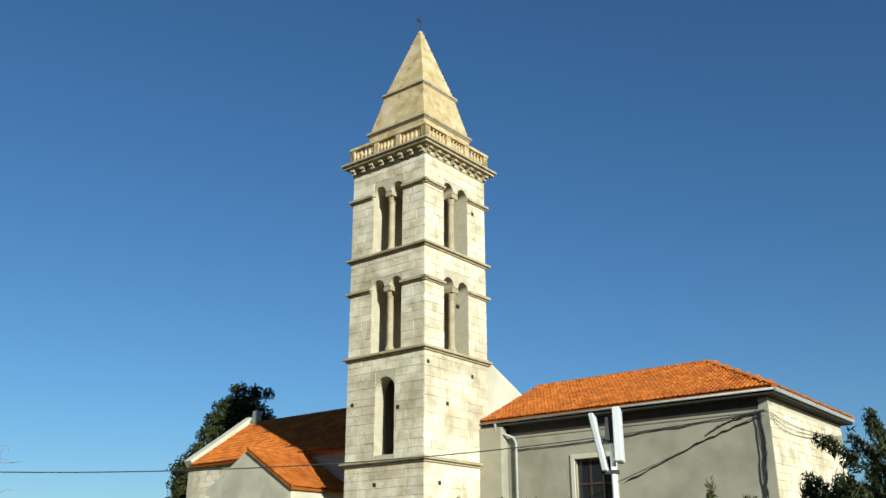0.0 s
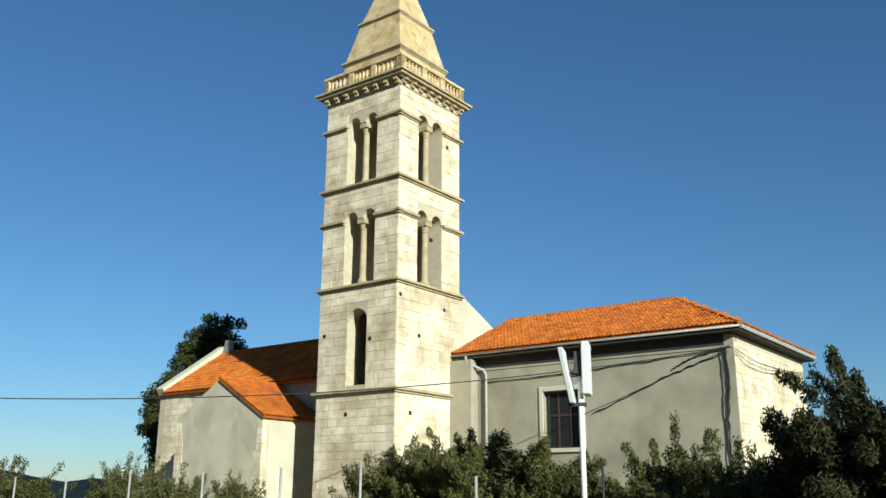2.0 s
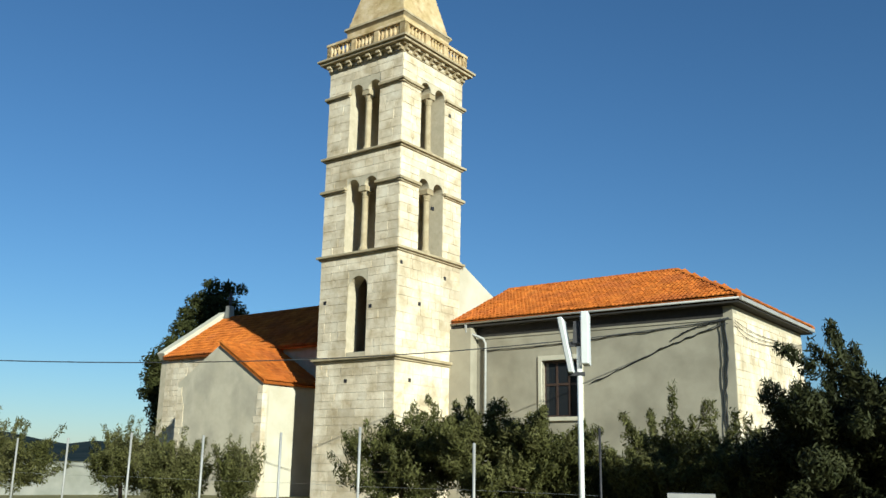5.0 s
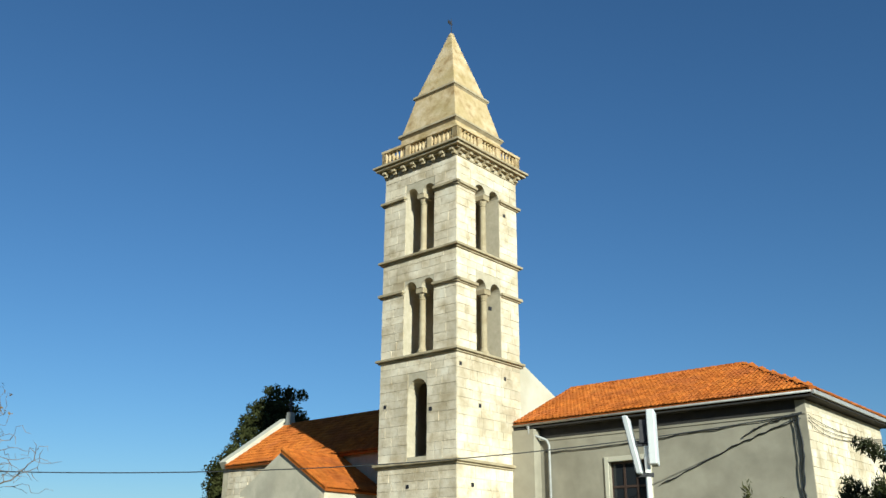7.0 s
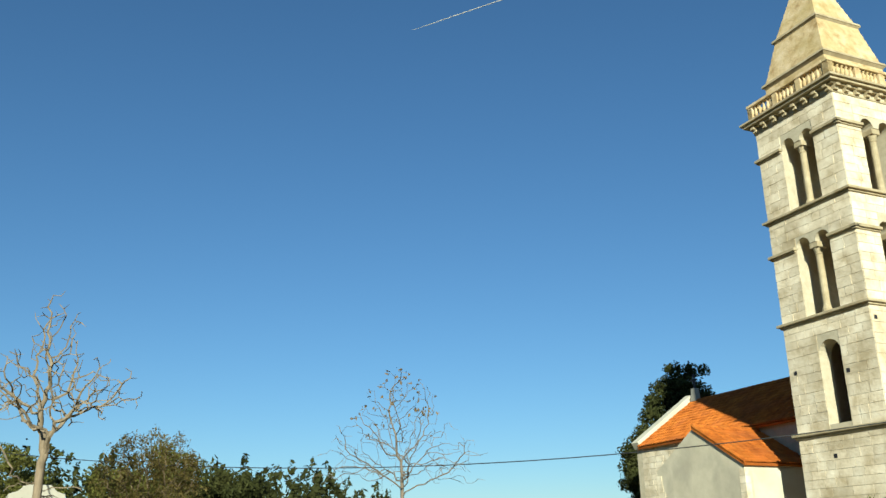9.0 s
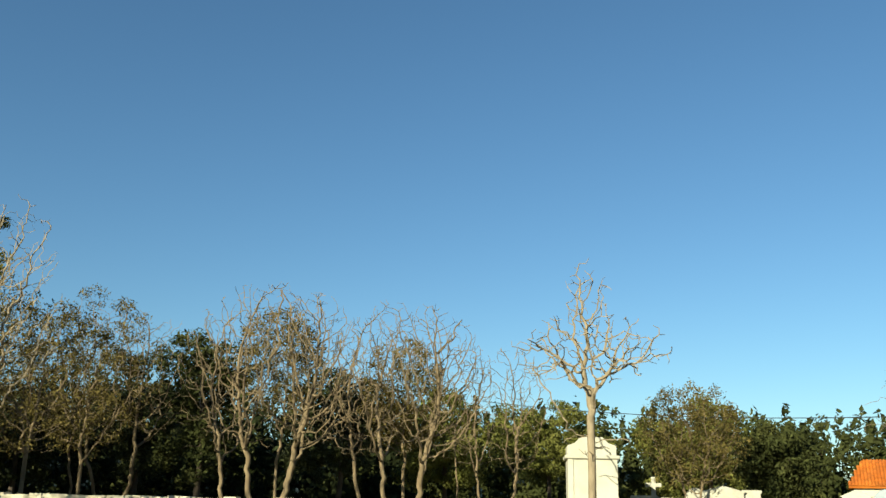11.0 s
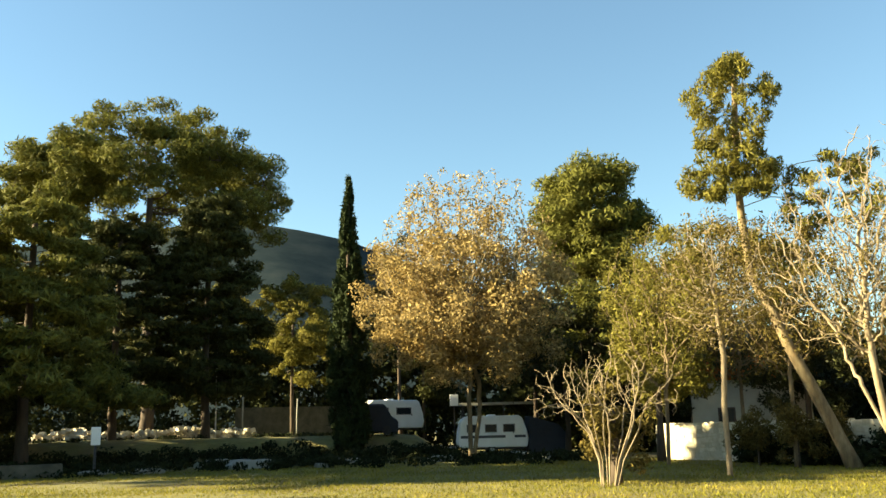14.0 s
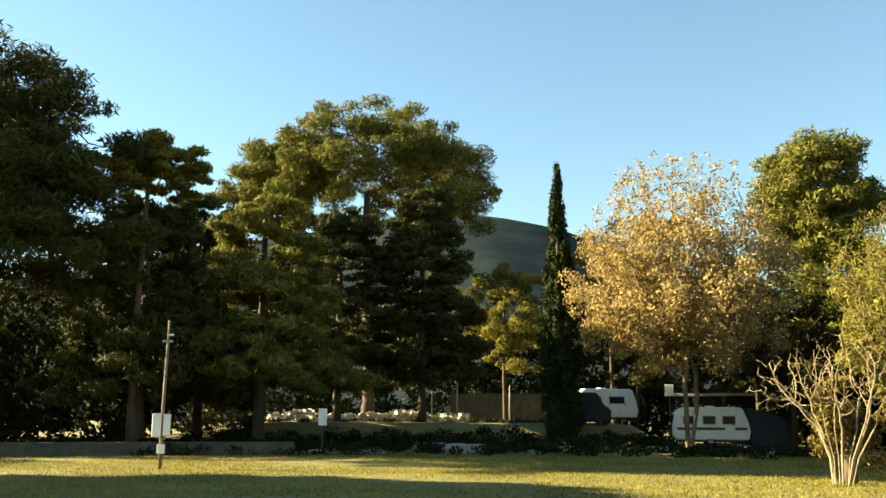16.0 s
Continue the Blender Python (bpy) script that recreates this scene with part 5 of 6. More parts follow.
def caravan(place, turn, length, label, stripe=True, windows=3, awning=False):
    t = thing("caravan", label, "caravan", Matrix.Translation(place) @ Matrix.Rotation(radians(turn), 4, "Z"))
    L, w, z0, z1 = length / 2, 1.05, 0.45, 2.55
    o = [(-L, z0), (L, z0), (L + 0.12, z0 + 0.5), (L + 0.02, z0 + 1.1), (L - 0.3, z1 - 0.12), (L - 0.55, z1), (-L + 0.5, z1), (-L + 0.15, z1 - 0.25), (-L - 0.05, z0 + 1.0), (-L - 0.1, z0 + 0.4)]
    body = part("body", Shape().prism(o, "y", -w, w), WHITE, t, bevel=0.06)
    if stripe:
        for s in (-1, 1):
            part("stripe", Shape().box((-L + 0.1, s * (w + 0.006) - 0.006, z0 + 0.62), (L - 0.1, s * (w + 0.006) + 0.006, z0 + 0.8)), GREYBAND, t)
    for s in (-1, 1):
        for k in range(windows):
            a = -L + 0.5 + k * (length - 0.9) / windows
            win = part("window", Shape().box((a, s * (w + 0.012) - 0.012, z0 + 0.98), (a + length / windows * 0.55, s * (w + 0.012) + 0.012, z0 + 1.55)), METAL_GREY, t)
            part("pane", Shape().box((a + 0.05, s * (w + 0.028) - 0.006, z0 + 1.03), (a + length / windows * 0.55 - 0.05, s * (w + 0.028) + 0.006, z0 + 1.5)), GLASS, win)
        wheel = part("wheel", Shape().tube([(-0.1, s * (w - 0.22), 0.3), (-0.1, s * (w - 0.02), 0.3)], [0.3, 0.3], 16), RUBBER, t)
        part("rim", Shape().tube([(-0.1, s * (w - 0.03), 0.3), (-0.1, s * w, 0.3)], [0.17, 0.15], 12), METAL_GREY, wheel)
    door = part("door", Shape().box((length * 0.18, -w - 0.022, z0 + 0.1), (length * 0.18 + 0.62, -w - 0.002, z0 + 1.85)), WHITE, t)
    part("door_handle", Shape().box((length * 0.18 + 0.5, -w - 0.05, z0 + 0.9), (length * 0.18 + 0.56, -w - 0.022, z0 + 1.05)), IRON, door)
    part("roof_hatch", Shape().box((-0.3, -0.3, z1), (0.3, 0.3, z1 + 0.1), 0.04), WHITE, t)
    part("drawbar", Shape().tube([(-L, 0.5, 0.5), (-L - 1.1, 0, 0.48)], [0.04, 0.04], 6).tube([(-L, -0.5, 0.5), (-L - 1.1, 0, 0.48)], [0.04, 0.04], 6), METAL_GREY, t)
    part("chassis", Shape().box((-L + 0.2, -0.8, 0.3), (L - 0.2, 0.8, 0.5)), IRON, t)
    if awning:
        o = [(L + 0.1, 0.02), (L + 2.9, 0.02), (L + 2.7, 1.3), (L + 2.2, 1.9), (L + 0.15, 2.5)]
        part("awning", Shape().prism(o, "y", -w, w * 0.9), TARP, t, "dark canvas awning", bevel=0.05)
    return t


caravan(spot(112.3, 63), 112.3 + 6, 4.6, "white caravan with a dark stripe and a dark awning", True, 3, True)
caravan(lifted(spot(118.7, 70)), 118.8 + 28, 4.8, "white caravan with a rounded roof behind a cypress", False, 2)


def covered_car(place, turn):
    t = thing("covered_car", "car under a dark blue cover beside a cypress", "car", Matrix.Translation(place) @ Matrix.Rotation(radians(turn), 4, "Z"))
    o = [(-1.9, 0.15), (1.9, 0.15), (1.95, 0.9), (1.5, 1.2), (1.05, 2.0), (-1.5, 2.05), (-1.95, 1.2)]
    part("cover", Shape().prism(o, "y", -0.85, 0.85), TARP, t, bevel=0.12)
    for x in (-1.2, 1.2):
        for s in (-1, 1):
            part("wheel", Shape().tube([(x, s * 0.7, 0.3), (x, s * 0.88, 0.3)], [0.3, 0.3], 14), RUBBER, t)


covered_car(lifted(spot(120.0, 60.5)), 122)


def rubble_wall(name, a, b, z1, label, seed, thick=0.45, near=300):
    """A wall of single rubble stones on a mortar core, from a to b."""
    a, b = Vector(a), Vector(b)
    length = (b - a).length
    turn = math.atan2(b.y - a.y, b.x - a.x)
    t = thing(name, label, "wall", Matrix.Translation(a) @ Matrix.Rotation(turn, 4, "Z"), kind="structure")
    part("core", Shape().box((0, -thick / 2 - 0.02, -0.2), (length, thick / 2, z1 - 0.1)), MORTAR, t)
    rng = random.Random(seed)
    unit = Shape().add([(-0.5, -0.5, -0.5), (0.48, -0.5, -0.46), (0.5, 0.5, -0.5), (-0.5, 0.5, -0.5), (-0.46, -0.42, 0.5), (0.45, -0.46, 0.44), (0.5, 0.5, 0.5), (-0.5, 0.5, 0.5)],
                       [(0, 3, 2, 1), (4, 5, 6, 7), (0, 1, 5, 4), (1, 2, 6, 5), (2, 3, 7, 6), (3, 0, 4, 7)]).mesh("stone")
    rest, made, z = Shape(), 0, -0.05
    cells = []
    while z < z1 - 0.06:
        h = min(rng.uniform(0.15, 0.3), z1 - z + 0.05)
        x = rng.uniform(-0.3, 0)
        while x < length:
            w = rng.uniform(0.16, 0.55)
            cells.append((x + w / 2, z + h / 2 + rng.uniform(-0.05, 0.05), w - 0.012, h * rng.uniform(0.8, 1.1), rng.uniform(0.03, 0.055)))
            x += w
        z += h
    cells.sort(key=lambda q: -q[0])
    for x, zz, w, h, out in cells:
        for side in (-1,):
            if made < near:
                o = part("stone", unit, WALLSTONE, t)
                o.location, o.scale = (x, side * (thick / 2 + out / 2 - 0.03), zz), (w, out + 0.06, h)
                made += 1
            else:
                y0, y1 = -thick / 2 - out, -thick / 2 + 0.03
                rest.box((x - w / 2, y0, zz - h / 2), (x + w / 2, y1, zz + h / 2), 0.0)
    if rest.v:
        tagged(part("stones", rest, WALLSTONE_JOINED, t), kind="stuff")
    top = Shape()
    x = 0.0
    while x < length:
        w = rng.uniform(0.35, 0.7)
        top.box((x + 0.01, -thick / 2 - 0.03, z1 - 0.1), (min(x + w, length) - 0.01, thick / 2 + 0.04, z1 + rng.uniform(0.0, 0.07)), 0.02)
        x += w
    tagged(part("coping_stones", top, WALLSTONE_JOINED, t), kind="stuff")
    return t


def headstone(kind, place, turn, w, h, mat, label):
    t = thing("headstone", label, "gravestone", Matrix.Translation(place) @ Matrix.Rotation(radians(turn), 4, "Z"), "graves of the graveyard")
    part("plinth", Shape().box((-w / 2 - 0.15, -0.3, -0.1), (w / 2 + 0.15, 0.3, 0.5)), MARBLE, t, bevel=0.03)
    if kind == "round":
        o = [(-w / 2, 0.5), (w / 2, 0.5), (w / 2, h - w / 2)] + [(w / 2 * math.cos(a), h - w / 2 + w / 2 * math.sin(a)) for a in np.linspace(0.3, 2.84, 8)] + [(-w / 2, h - w / 2)]
    elif kind == "gable":
        o = [(-w / 2, 0.5), (w / 2, 0.5), (w / 2, h - 0.35), (w / 2 + 0.1, h - 0.3), (0, h), (-w / 2 - 0.1, h - 0.3), (-w / 2, h - 0.35)]
    elif kind == "cross":
        k = w * 0.22
        o = [(-w / 2, 0.5), (w / 2, 0.5), (w * 0.3, h - 1.0), (k / 2, h - 0.9), (k / 2, h - 0.5), (w * 0.4, h - 0.5), (w * 0.4, h - 0.3), (k / 2, h - 0.3), (k / 2, h),
             (-k / 2, h), (-k / 2, h - 0.3), (-w * 0.4, h - 0.3), (-w * 0.4, h - 0.5), (-k / 2, h - 0.5), (-k / 2, h - 0.9), (-w * 0.3, h - 1.0)]
    else:
        o = [(-w / 2, 0.5), (w / 2, 0.5), (w / 2, h - 0.15), (w / 2 + 0.06, h - 0.15), (w / 2 + 0.06, h), (-w / 2 - 0.06, h), (-w / 2 - 0.06, h - 0.15), (-w / 2, h - 0.15)]
    part("slab", Shape().prism(o, "y", -0.12, 0.12), mat, t, bevel=0.02)
    if kind in ("gable", "flat") and w > 0.9:
        part("plaque", Shape().box((-w * 0.3, -0.14, 0.8), (w * 0.3, -0.122, min(h - 0.5, 1.7))), PLAQUE, t)


def graveyard():
    d = 46
    for az, el, w, kind, mat in ((49.0, 0.7, 0.8, "flat", MARBLE), (48.2, 1.8, 1.0, "cross", MARBLE), (47.0, 0.6, 1.2, "flat", MARBLE), (45.8, 1.2, 0.9, "round", MARBLE),
                                 (44.2, 1.35, 1.9, "gable", MARBLE), (42.6, 1.1, 0.8, "flat", MARBLE), (40.6, 0.35, 1.9, "flat", CONCRETE), (38.8, 0.45, 1.9, "flat", MARBLE),
                                 (37.0, 1.2, 1.2, "gable", WHITEWASH), (35.4, 1.25, 1.3, "round", PLAQUE), (34.0, 1.2, 0.7, "round", IRON), (32.7, 1.15, 0.6, "round", IRON),
                                 (31.6, 1.0, 1.0, "gable", MARBLE), (29.9, 0.9, 1.0, "gable", MARBLE), (28.4, 0.6, 1.4, "flat", MARBLE), (26.6, 0.9, 0.9, "cross", MARBLE), (25.2, 0.9, 1.2, "gable", MARBLE)):
        dd = d + (az * 7.3) % 4 - 2
        lab = {"flat": "low flat-topped pale marble grave", "cross": "pale stone grave with a cross", "round": "round-topped upright gravestone in the graveyard", "gable": "pale gabled marble gravestone"}[kind]
        headstone(kind, spot(az, dd), az + (az * 13) % 20 - 10, w, high(el, dd), mat, lab)
    # family tomb
    d = 43
    t = thing("family_tomb", "tall white masonry family tomb with a stepped top", "tomb", Matrix.Translation(spot(51.9, d)) @ Matrix.Rotation(radians(51.9 + 4), 4, "Z"))
    h = high(2.75, d)
    part("body", Shape().box((-1.1, -1.1, -0.1), (1.1, 1.1, h)), WHITEWASH, t, bevel=0.02)
    part("cornice", Shape().box((-1.22, -1.22, h), (1.22, 1.22, h + 0.16)), WHITEWASH, t, bevel=0.03)
    part("attic", Shape().prism([(-1.1, h + 0.16), (1.1, h + 0.16), (1.1, h + 0.6), (0.75, h + 0.72), (0.5, h + 0.98), (-0.5, h + 0.98), (-0.75, h + 0.72), (-1.1, h + 0.6)], "y", -0.9, 0.9), WHITEWASH, t, bevel=0.02)
    part("plinth", Shape().box((-1.3, -1.3, -0.1), (1.3, 1.3, 0.4)), MARBLE, t)
    for x in (-0.98, 0.98):
        part("pilaster", Shape().box((x - 0.12, -1.14, 0.4), (x + 0.12, -1.08, h)), WHITEWASH, t)
    # small house with an orange roof
    d = 62
    t = thing("small_house", "low cream house with an orange tiled hipped roof", "house", Matrix.Translation(spot(34.5, d)) @ Matrix.Rotation(radians(34.5 + 3), 4, "Z"))
    e = high(1.35, d)
    part("wall", Shape().box((-2.8, -2.2, -0.1), (2.8, 2.2, e)), WHITEWASH, t)
    r = high(2.65, d) + 0.15
    A, B, C2, D2 = (-3.1, -2.5, e - 0.05), (3.1, -2.5, e - 0.05), (3.1, 2.5, e - 0.05), (-3.1, 2.5, e - 0.05)
    p, q = (-2.2, 0, r), (0.8, 0, r)
    for cs in ((A, B, q, p), (C2, D2, p, q), (D2, A, p), (B, C2, q)):
        sl = part("roof_slope", quad_slab(cs, 0.1), TILE, t)
        if cs[0] == A:
            tagged(part("roof_tiles", tiled_slope(cs, 12, 34), TILE, sl, fix=False), kind="stuff")
    for x in (-1.6, 1.2):
        w = part("window", Shape().box((x - 0.45, -2.26, 1.1), (x + 0.45, -2.2, 2.3)), WOOD_DARK, t)
        part("pane", Shape().box((x - 0.36, -2.275, 1.2), (x + 0.36, -2.262, 2.2)), GLASS, w)
    # house behind the trees by the meadow wall
    t = thing("white_house", "white rendered house glimpsed behind tree trunks", "house", Matrix.Translation(spot(96.6, 57)) @ Matrix.Rotation(radians(96.6), 4, "Z"))
    part("wall", Shape().box((-3.4, 0, -0.1), (3.4, 5, 4.4)), WHITEWASH, t)
    part("roof_slope", quad_slab(((-3.8, -0.4, 4.3), (3.8, -0.4, 4.3), (3.8, 2.5, 5.8), (-3.8, 2.5, 5.8)), 0.12), TILE, t)
    part("roof_slope", quad_slab(((-3.8, 5.4, 4.3), (3.8, 5.4, 4.3), (3.8, 2.5, 5.8), (-3.8, 2.5, 5.8)), 0.12), TILE, t)
    for x in (-1.4, 1.9):
        w = part("window", Shape().box((x - 0.5, -0.06, 1.2), (x + 0.5, 0, 2.6)), WOOD_DARK, t)
        part("pane", Shape().box((x - 0.4, -0.075, 1.3), (x + 0.4, -0.062, 2.5)), GLASS, w)


graveyard()


def field_pole():
    d = 32.5
    top = high(5.9, d)
    t = thing("meter_pole", "slim weathered pole with two grey meter boxes on the meadow", "pole", Matrix.Translation(spot(145.7, d)) @ Matrix.Rotation(radians(145.7), 4, "Z"))
    part("pole", Shape().tube([(0.02, 0, -0.1), (0, 0, 1.6), (0.05, 0, top)], [0.075, 0.06, 0.045], 8), BARK, t, smooth=True)
    for x, z, w, h in ((-0.17, 1.05, 0.3, 0.78), (0.16, 1.1, 0.24, 0.7)):
        b = part("meter_box", Shape().box((x - w / 2, -0.28, z), (x + w / 2, -0.06, z + h)), METAL_PAINT, t, "grey meter box", bevel=0.015)
        part("box_door", Shape().box((x - w / 2 + 0.03, -0.295, z + 0.04), (x + w / 2 - 0.03, -0.282, z + h - 0.04)), METAL_PAINT, b)
    part("junction_box", Shape().box((-0.12, -0.2, 0.5), (0.14, -0.06, 0.8)), METAL_PAINT, t, bevel=0.01)
    part("insulator", Shape().tube([(0.05, -0.02, top - 0.5), (0.22, -0.05, top - 0.5)], [0.04, 0.04], 8), METAL_PAINT, t)
    part("crossarm", Shape().box((-0.15, -0.03, top - 0.75), (0.2, 0.03, top - 0.69)), METAL_GREY, t)
    # white post box further back
    t = thing("service_post", "white service box on a short post", "post", Matrix.Translation(spot(136.1, 47)) @ Matrix.Rotation(radians(136), 4, "Z"))
    part("post", Shape().box((-0.06, -0.06, -0.1), (0.06, 0.06, 1.4)), IRON, t)
    part("box", Shape().box((-0.22, -0.14, 1.35), (0.22, 0.14, 2.2)), METAL_PAINT, t, bevel=0.02)


field_pole()


def camp_edge():
    """Posts along the old wall and the pale frame behind the caravans."""
    for az, d, el0, r, mat, lab in ((129.3, 66, 5.8, 0.05, METAL_PAINT, "tall thin white pole among dark conifers"),
                                              (127.7, 78, 2.5, 0.07, CONCRETE, "concrete post at the end of a wall"),
                                              (124.4, 78, 2.1, 0.07, CONCRETE, "slim concrete post along a wall")):
        foot = lifted(spot(az, d))
        t = thing("post", lab, "post", Matrix.Translation(foot))
        h = high(el0, d) - foot.z
        part("shaft", Shape().tube([(0, 0, -0.1), (0.02, 0, h * 0.5), (0, 0.02, h)], [r, r * 0.95, r * 0.85], 8), mat, t, smooth=True)
        part("cap", Shape().lathe((0, 0.02, h), [(r, 0), (r * 1.15, 0.03), (r * 0.6, 0.08)], 8), mat, t)
    d = 70
    t = thing("camp_shelter", "low shelter frame with a pale roof edge behind caravans", "shelter", Matrix.Translation(spot(111.5, d)) @ Matrix.Rotation(radians(111.5), 4, "Z"))
    h = high(1.58, d)
    part("roof", Shape().box((-3.4, -0.2, h - 0.05), (3.4, 3.2, h + 0.06)), IRON, t, "dark flat roof sheet")
    part("fascia", Shape().box((-3.45, -0.26, h - 0.1), (3.45, -0.2, h + 0.1)), CONCRETE, t, "pale roof edge board")
    for x in (-3.2, 0, 3.2):
        for y in (0, 3.0):
            part("leg", Shape().box((x - 0.05, y - 0.05, -0.1), (x + 0.05, y + 0.05, h - 0.05)), IRON, t)
    t = thing("notice_board", "small white board on a short post by caravans", "sign", Matrix.Translation(spot(114.6, 66)) @ Matrix.Rotation(radians(114.6), 4, "Z"))
    part("post", Shape().box((-0.04, -0.04, -0.1), (0.04, 0.04, high(1.6, 66))), IRON, t)
    part("board", Shape().box((-0.3, -0.07, high(1.5, 66)), (0.3, -0.045, high(2.2, 66))), METAL_PAINT, t, bevel=0.01)


camp_edge()


def roadside():
    # post with two angled sign panels, seen almost edge-on
    d = 17
    t = thing("sign_post", "grey steel post with two angled white sign panels", "sign post", Matrix.Translation(spot(-9.85, d)) @ Matrix.Rotation(radians(-9.85), 4, "Z"))
    top = high(8.6, d)
    part("post", Shape().tube([(0, 0, -0.1), (0, 0, top)], [0.055, 0.05], 12), METAL_PAINT, t, smooth=True)
    for x, z0, z1, tip, w, yaw in ((-0.26, high(5.75, d), high(9.2, d), 0.10, 0.05, 0), (0.1, high(6.3, d), high(9.55, d), 0.0, 0.07, 0)):
        s = Shape().add([(x + tip - w, -0.2, z0), (x + tip + w, -0.25, z0), (x + tip + w + 0.05, 0.25, z0), (x + tip - w + 0.05, 0.3, z0),
                         (x - tip - w, -0.2, z1), (x - tip + w, -0.25, z1), (x - tip + w + 0.05, 0.25, z1), (x - tip - w + 0.05, 0.3, z1)],
                        [(0, 3, 2, 1), (4, 5, 6, 7), (0, 1, 5, 4), (1, 2, 6, 5), (2, 3, 7, 6), (3, 0, 4, 7)])
        part("sign_panel", s, METAL_PAINT, t, "white painted sign panel", bevel=0.015)
    for z in (top - 0.35, top - 0.9):
        part("bracket", Shape().box((-0.22, -0.05, z), (0.1, 0.05, z + 0.07)), IRON, t)
    part("lamp_head", Shape().box((-0.12, -0.1, top - 0.3), (0.04, 0.1, top + 0.12), 0.02), IRON, t)
    # fence of pale pipes with wires
    p0, p1 = Vector((-10.6, 23.6, 0)), Vector((2.5, 12.0, 0))
    along = (p1 - p0).normalized()
    t = thing("wire_fence", "wire fence on thin galvanised pipe posts", "fence")
    feet = []
    for az, el in ((27.0, 1.1), (23.6, 1.12), (20.95, 1.2), (17.5, 1.6), (13.36, 1.55), (8.75, 1.82), (3.9, 2.26), (-3.24, 1.4), (-11.0, 2.4)):
        way = spot(az, 1)
        # where this heading meets the fence line
        den = way.x * along.y - way.y * along.x
        s = (p0.x * along.y - p0.y * along.x) / den
        f = way * s
        feet.append(f)
        part("fence_post", Shape().tube([(f.x, f.y, -0.1), (f.x, f.y, high(el, s))], [0.024 if az > -5 else 0.017] * 2, 8), METAL_GREY if az > -5 else IRON, t, smooth=True)
    for z in (0.6, 1.3):
        part("fence_wire", Shape().tube([(f.x, f.y, z + 0.01 * (i % 2)) for i, f in enumerate(feet)], [0.002] * len(feet), 4), METAL_GREY, t)
    t = thing("utility_cabinet", "grey metal utility cabinet among bushes", "cabinet", Matrix.Translation(spot(-16.3, 13)) @ Matrix.Rotation(radians(-16), 4, "Z"))
    part("body", Shape().box((-0.28, -0.15, -0.05), (0.28, 0.15, 1.28)), METAL_GREY, t, bevel=0.02)
    part("lid", Shape().box((-0.31, -0.19, 1.28), (0.31, 0.19, 1.34)), METAL_GREY, t)
    part("door", Shape().box((-0.24, -0.165, 0.1), (0.24, -0.152, 1.2)), METAL_GREY, t)


roadside()


def hang(points, n=40):
    """A smooth line through points, in order."""
    xs = np.linspace(0, len(points) - 1, n)
    k = np.arange(len(points))
    co = [np.polyfit(k, [p[i] for p in points], min(3, len(points) - 1)) for i in range(3)]
    return [tuple(np.polyval(c, x) for c in co) for x in xs]


def cables():
    corner = CHURCH @ Vector((4.6, -14.0, 7.75))
    a, b = Vector((corner.x, corner.y, 0)), Vector((-54, 33, 0))
    zs = ([0.0, 0.165, 0.44, 0.67, 1.0], [corner.z, 6.1, 5.35, 5.95, 8.6])
    co = np.polyfit(zs[0], zs[1], 3)
    run = [(*(a.lerp(b, f)).xy, float(np.polyval(co, f))) for f in np.linspace(0, 1, 48)]
    tagged(part("overhead_cable", Shape().tube(run, [0.022] * len(run), 5), CABLE, smooth=True), "thin black overhead cable from the building corner", "cable")
    # bundle on the wall; its sloping run stands for the overhead cable's shadow
    t = thing("wall_cables_and_shadow", "black cable bundle on the grey wall and its corner, sloping run standing for a shadow", "cable", CHURCH)
    x = 4.72
    rng = random.Random(4)
    # first run: dark tube laid along the shadow of the overhead cable
    for k, (pts, r) in enumerate((([(x, -13.9, 7.55), (x, -12.2, 7.1), (x, -10.5, 6.5), (x - 0.02, -9.0, 5.9), (x - 0.02, -7.6, 5.35)], 0.028),
                                  ([(x, -13.9, 7.7), (x, -12.4, 7.45), (x, -11.5, 7.05)], 0.03),
                                  ([(x, -13.95, 7.8), (x, -10.5, 7.5), (x, -6, 7.25), (x, -1.6, 7.2)], 0.022),
                                  ([(x, -13.75, 7.8), (x, -13.8, 6.2), (x, -13.7, 4.5), (x, -13.75, 2.0)], 0.03),
                                  ([(x, -13.6, 7.8), (x, -13.62, 6.2), (x, -13.58, 4.5), (x, -13.6, 2.0)], 0.018))):
        run = hang(pts, 24)
        run = [(p[0] + rng.uniform(-0.01, 0.01), p[1] + rng.gauss(0, 0.02), p[2] + rng.gauss(0, 0.025)) for p in run]
        part("cable", Shape().tube(run, [r * rng.uniform(0.8, 1.3) for _ in run], 6), CABLE, t, smooth=True)
    for k in range(3):
        y = -14.16
        run = hang([(4.8, y, 7.7 - 0.12 * k), (7.5, y - 0.02, 7.45 - 0.2 * k), (11, y, 7.5 - 0.1 * k), (14.5, y, 7.75 - 0.1 * k)], 20)
        part("cable", Shape().tube(run, [0.012] * 20, 5), CABLE, t)


cables()


def vapour_trail():
    a, b = spot(30.0, 3600, high(32.6, 3600)), spot(14, 3600, high(35.9, 3600))
    n = 16
    run = [a.lerp(b, k / n) for k in range(n + 1)]
    tagged(part("vapour_trail", Shape().tube(run, [0.4 + 2.0 * math.sin(math.pi * min(1, k / n)) ** 0.5 * (1 - 0.75 * k / n) for k in range(n + 1)], 6), WHITEWASH),
           "thin white vapour trail in the sky", "vapour trail", kind="structure")


vapour_trail()



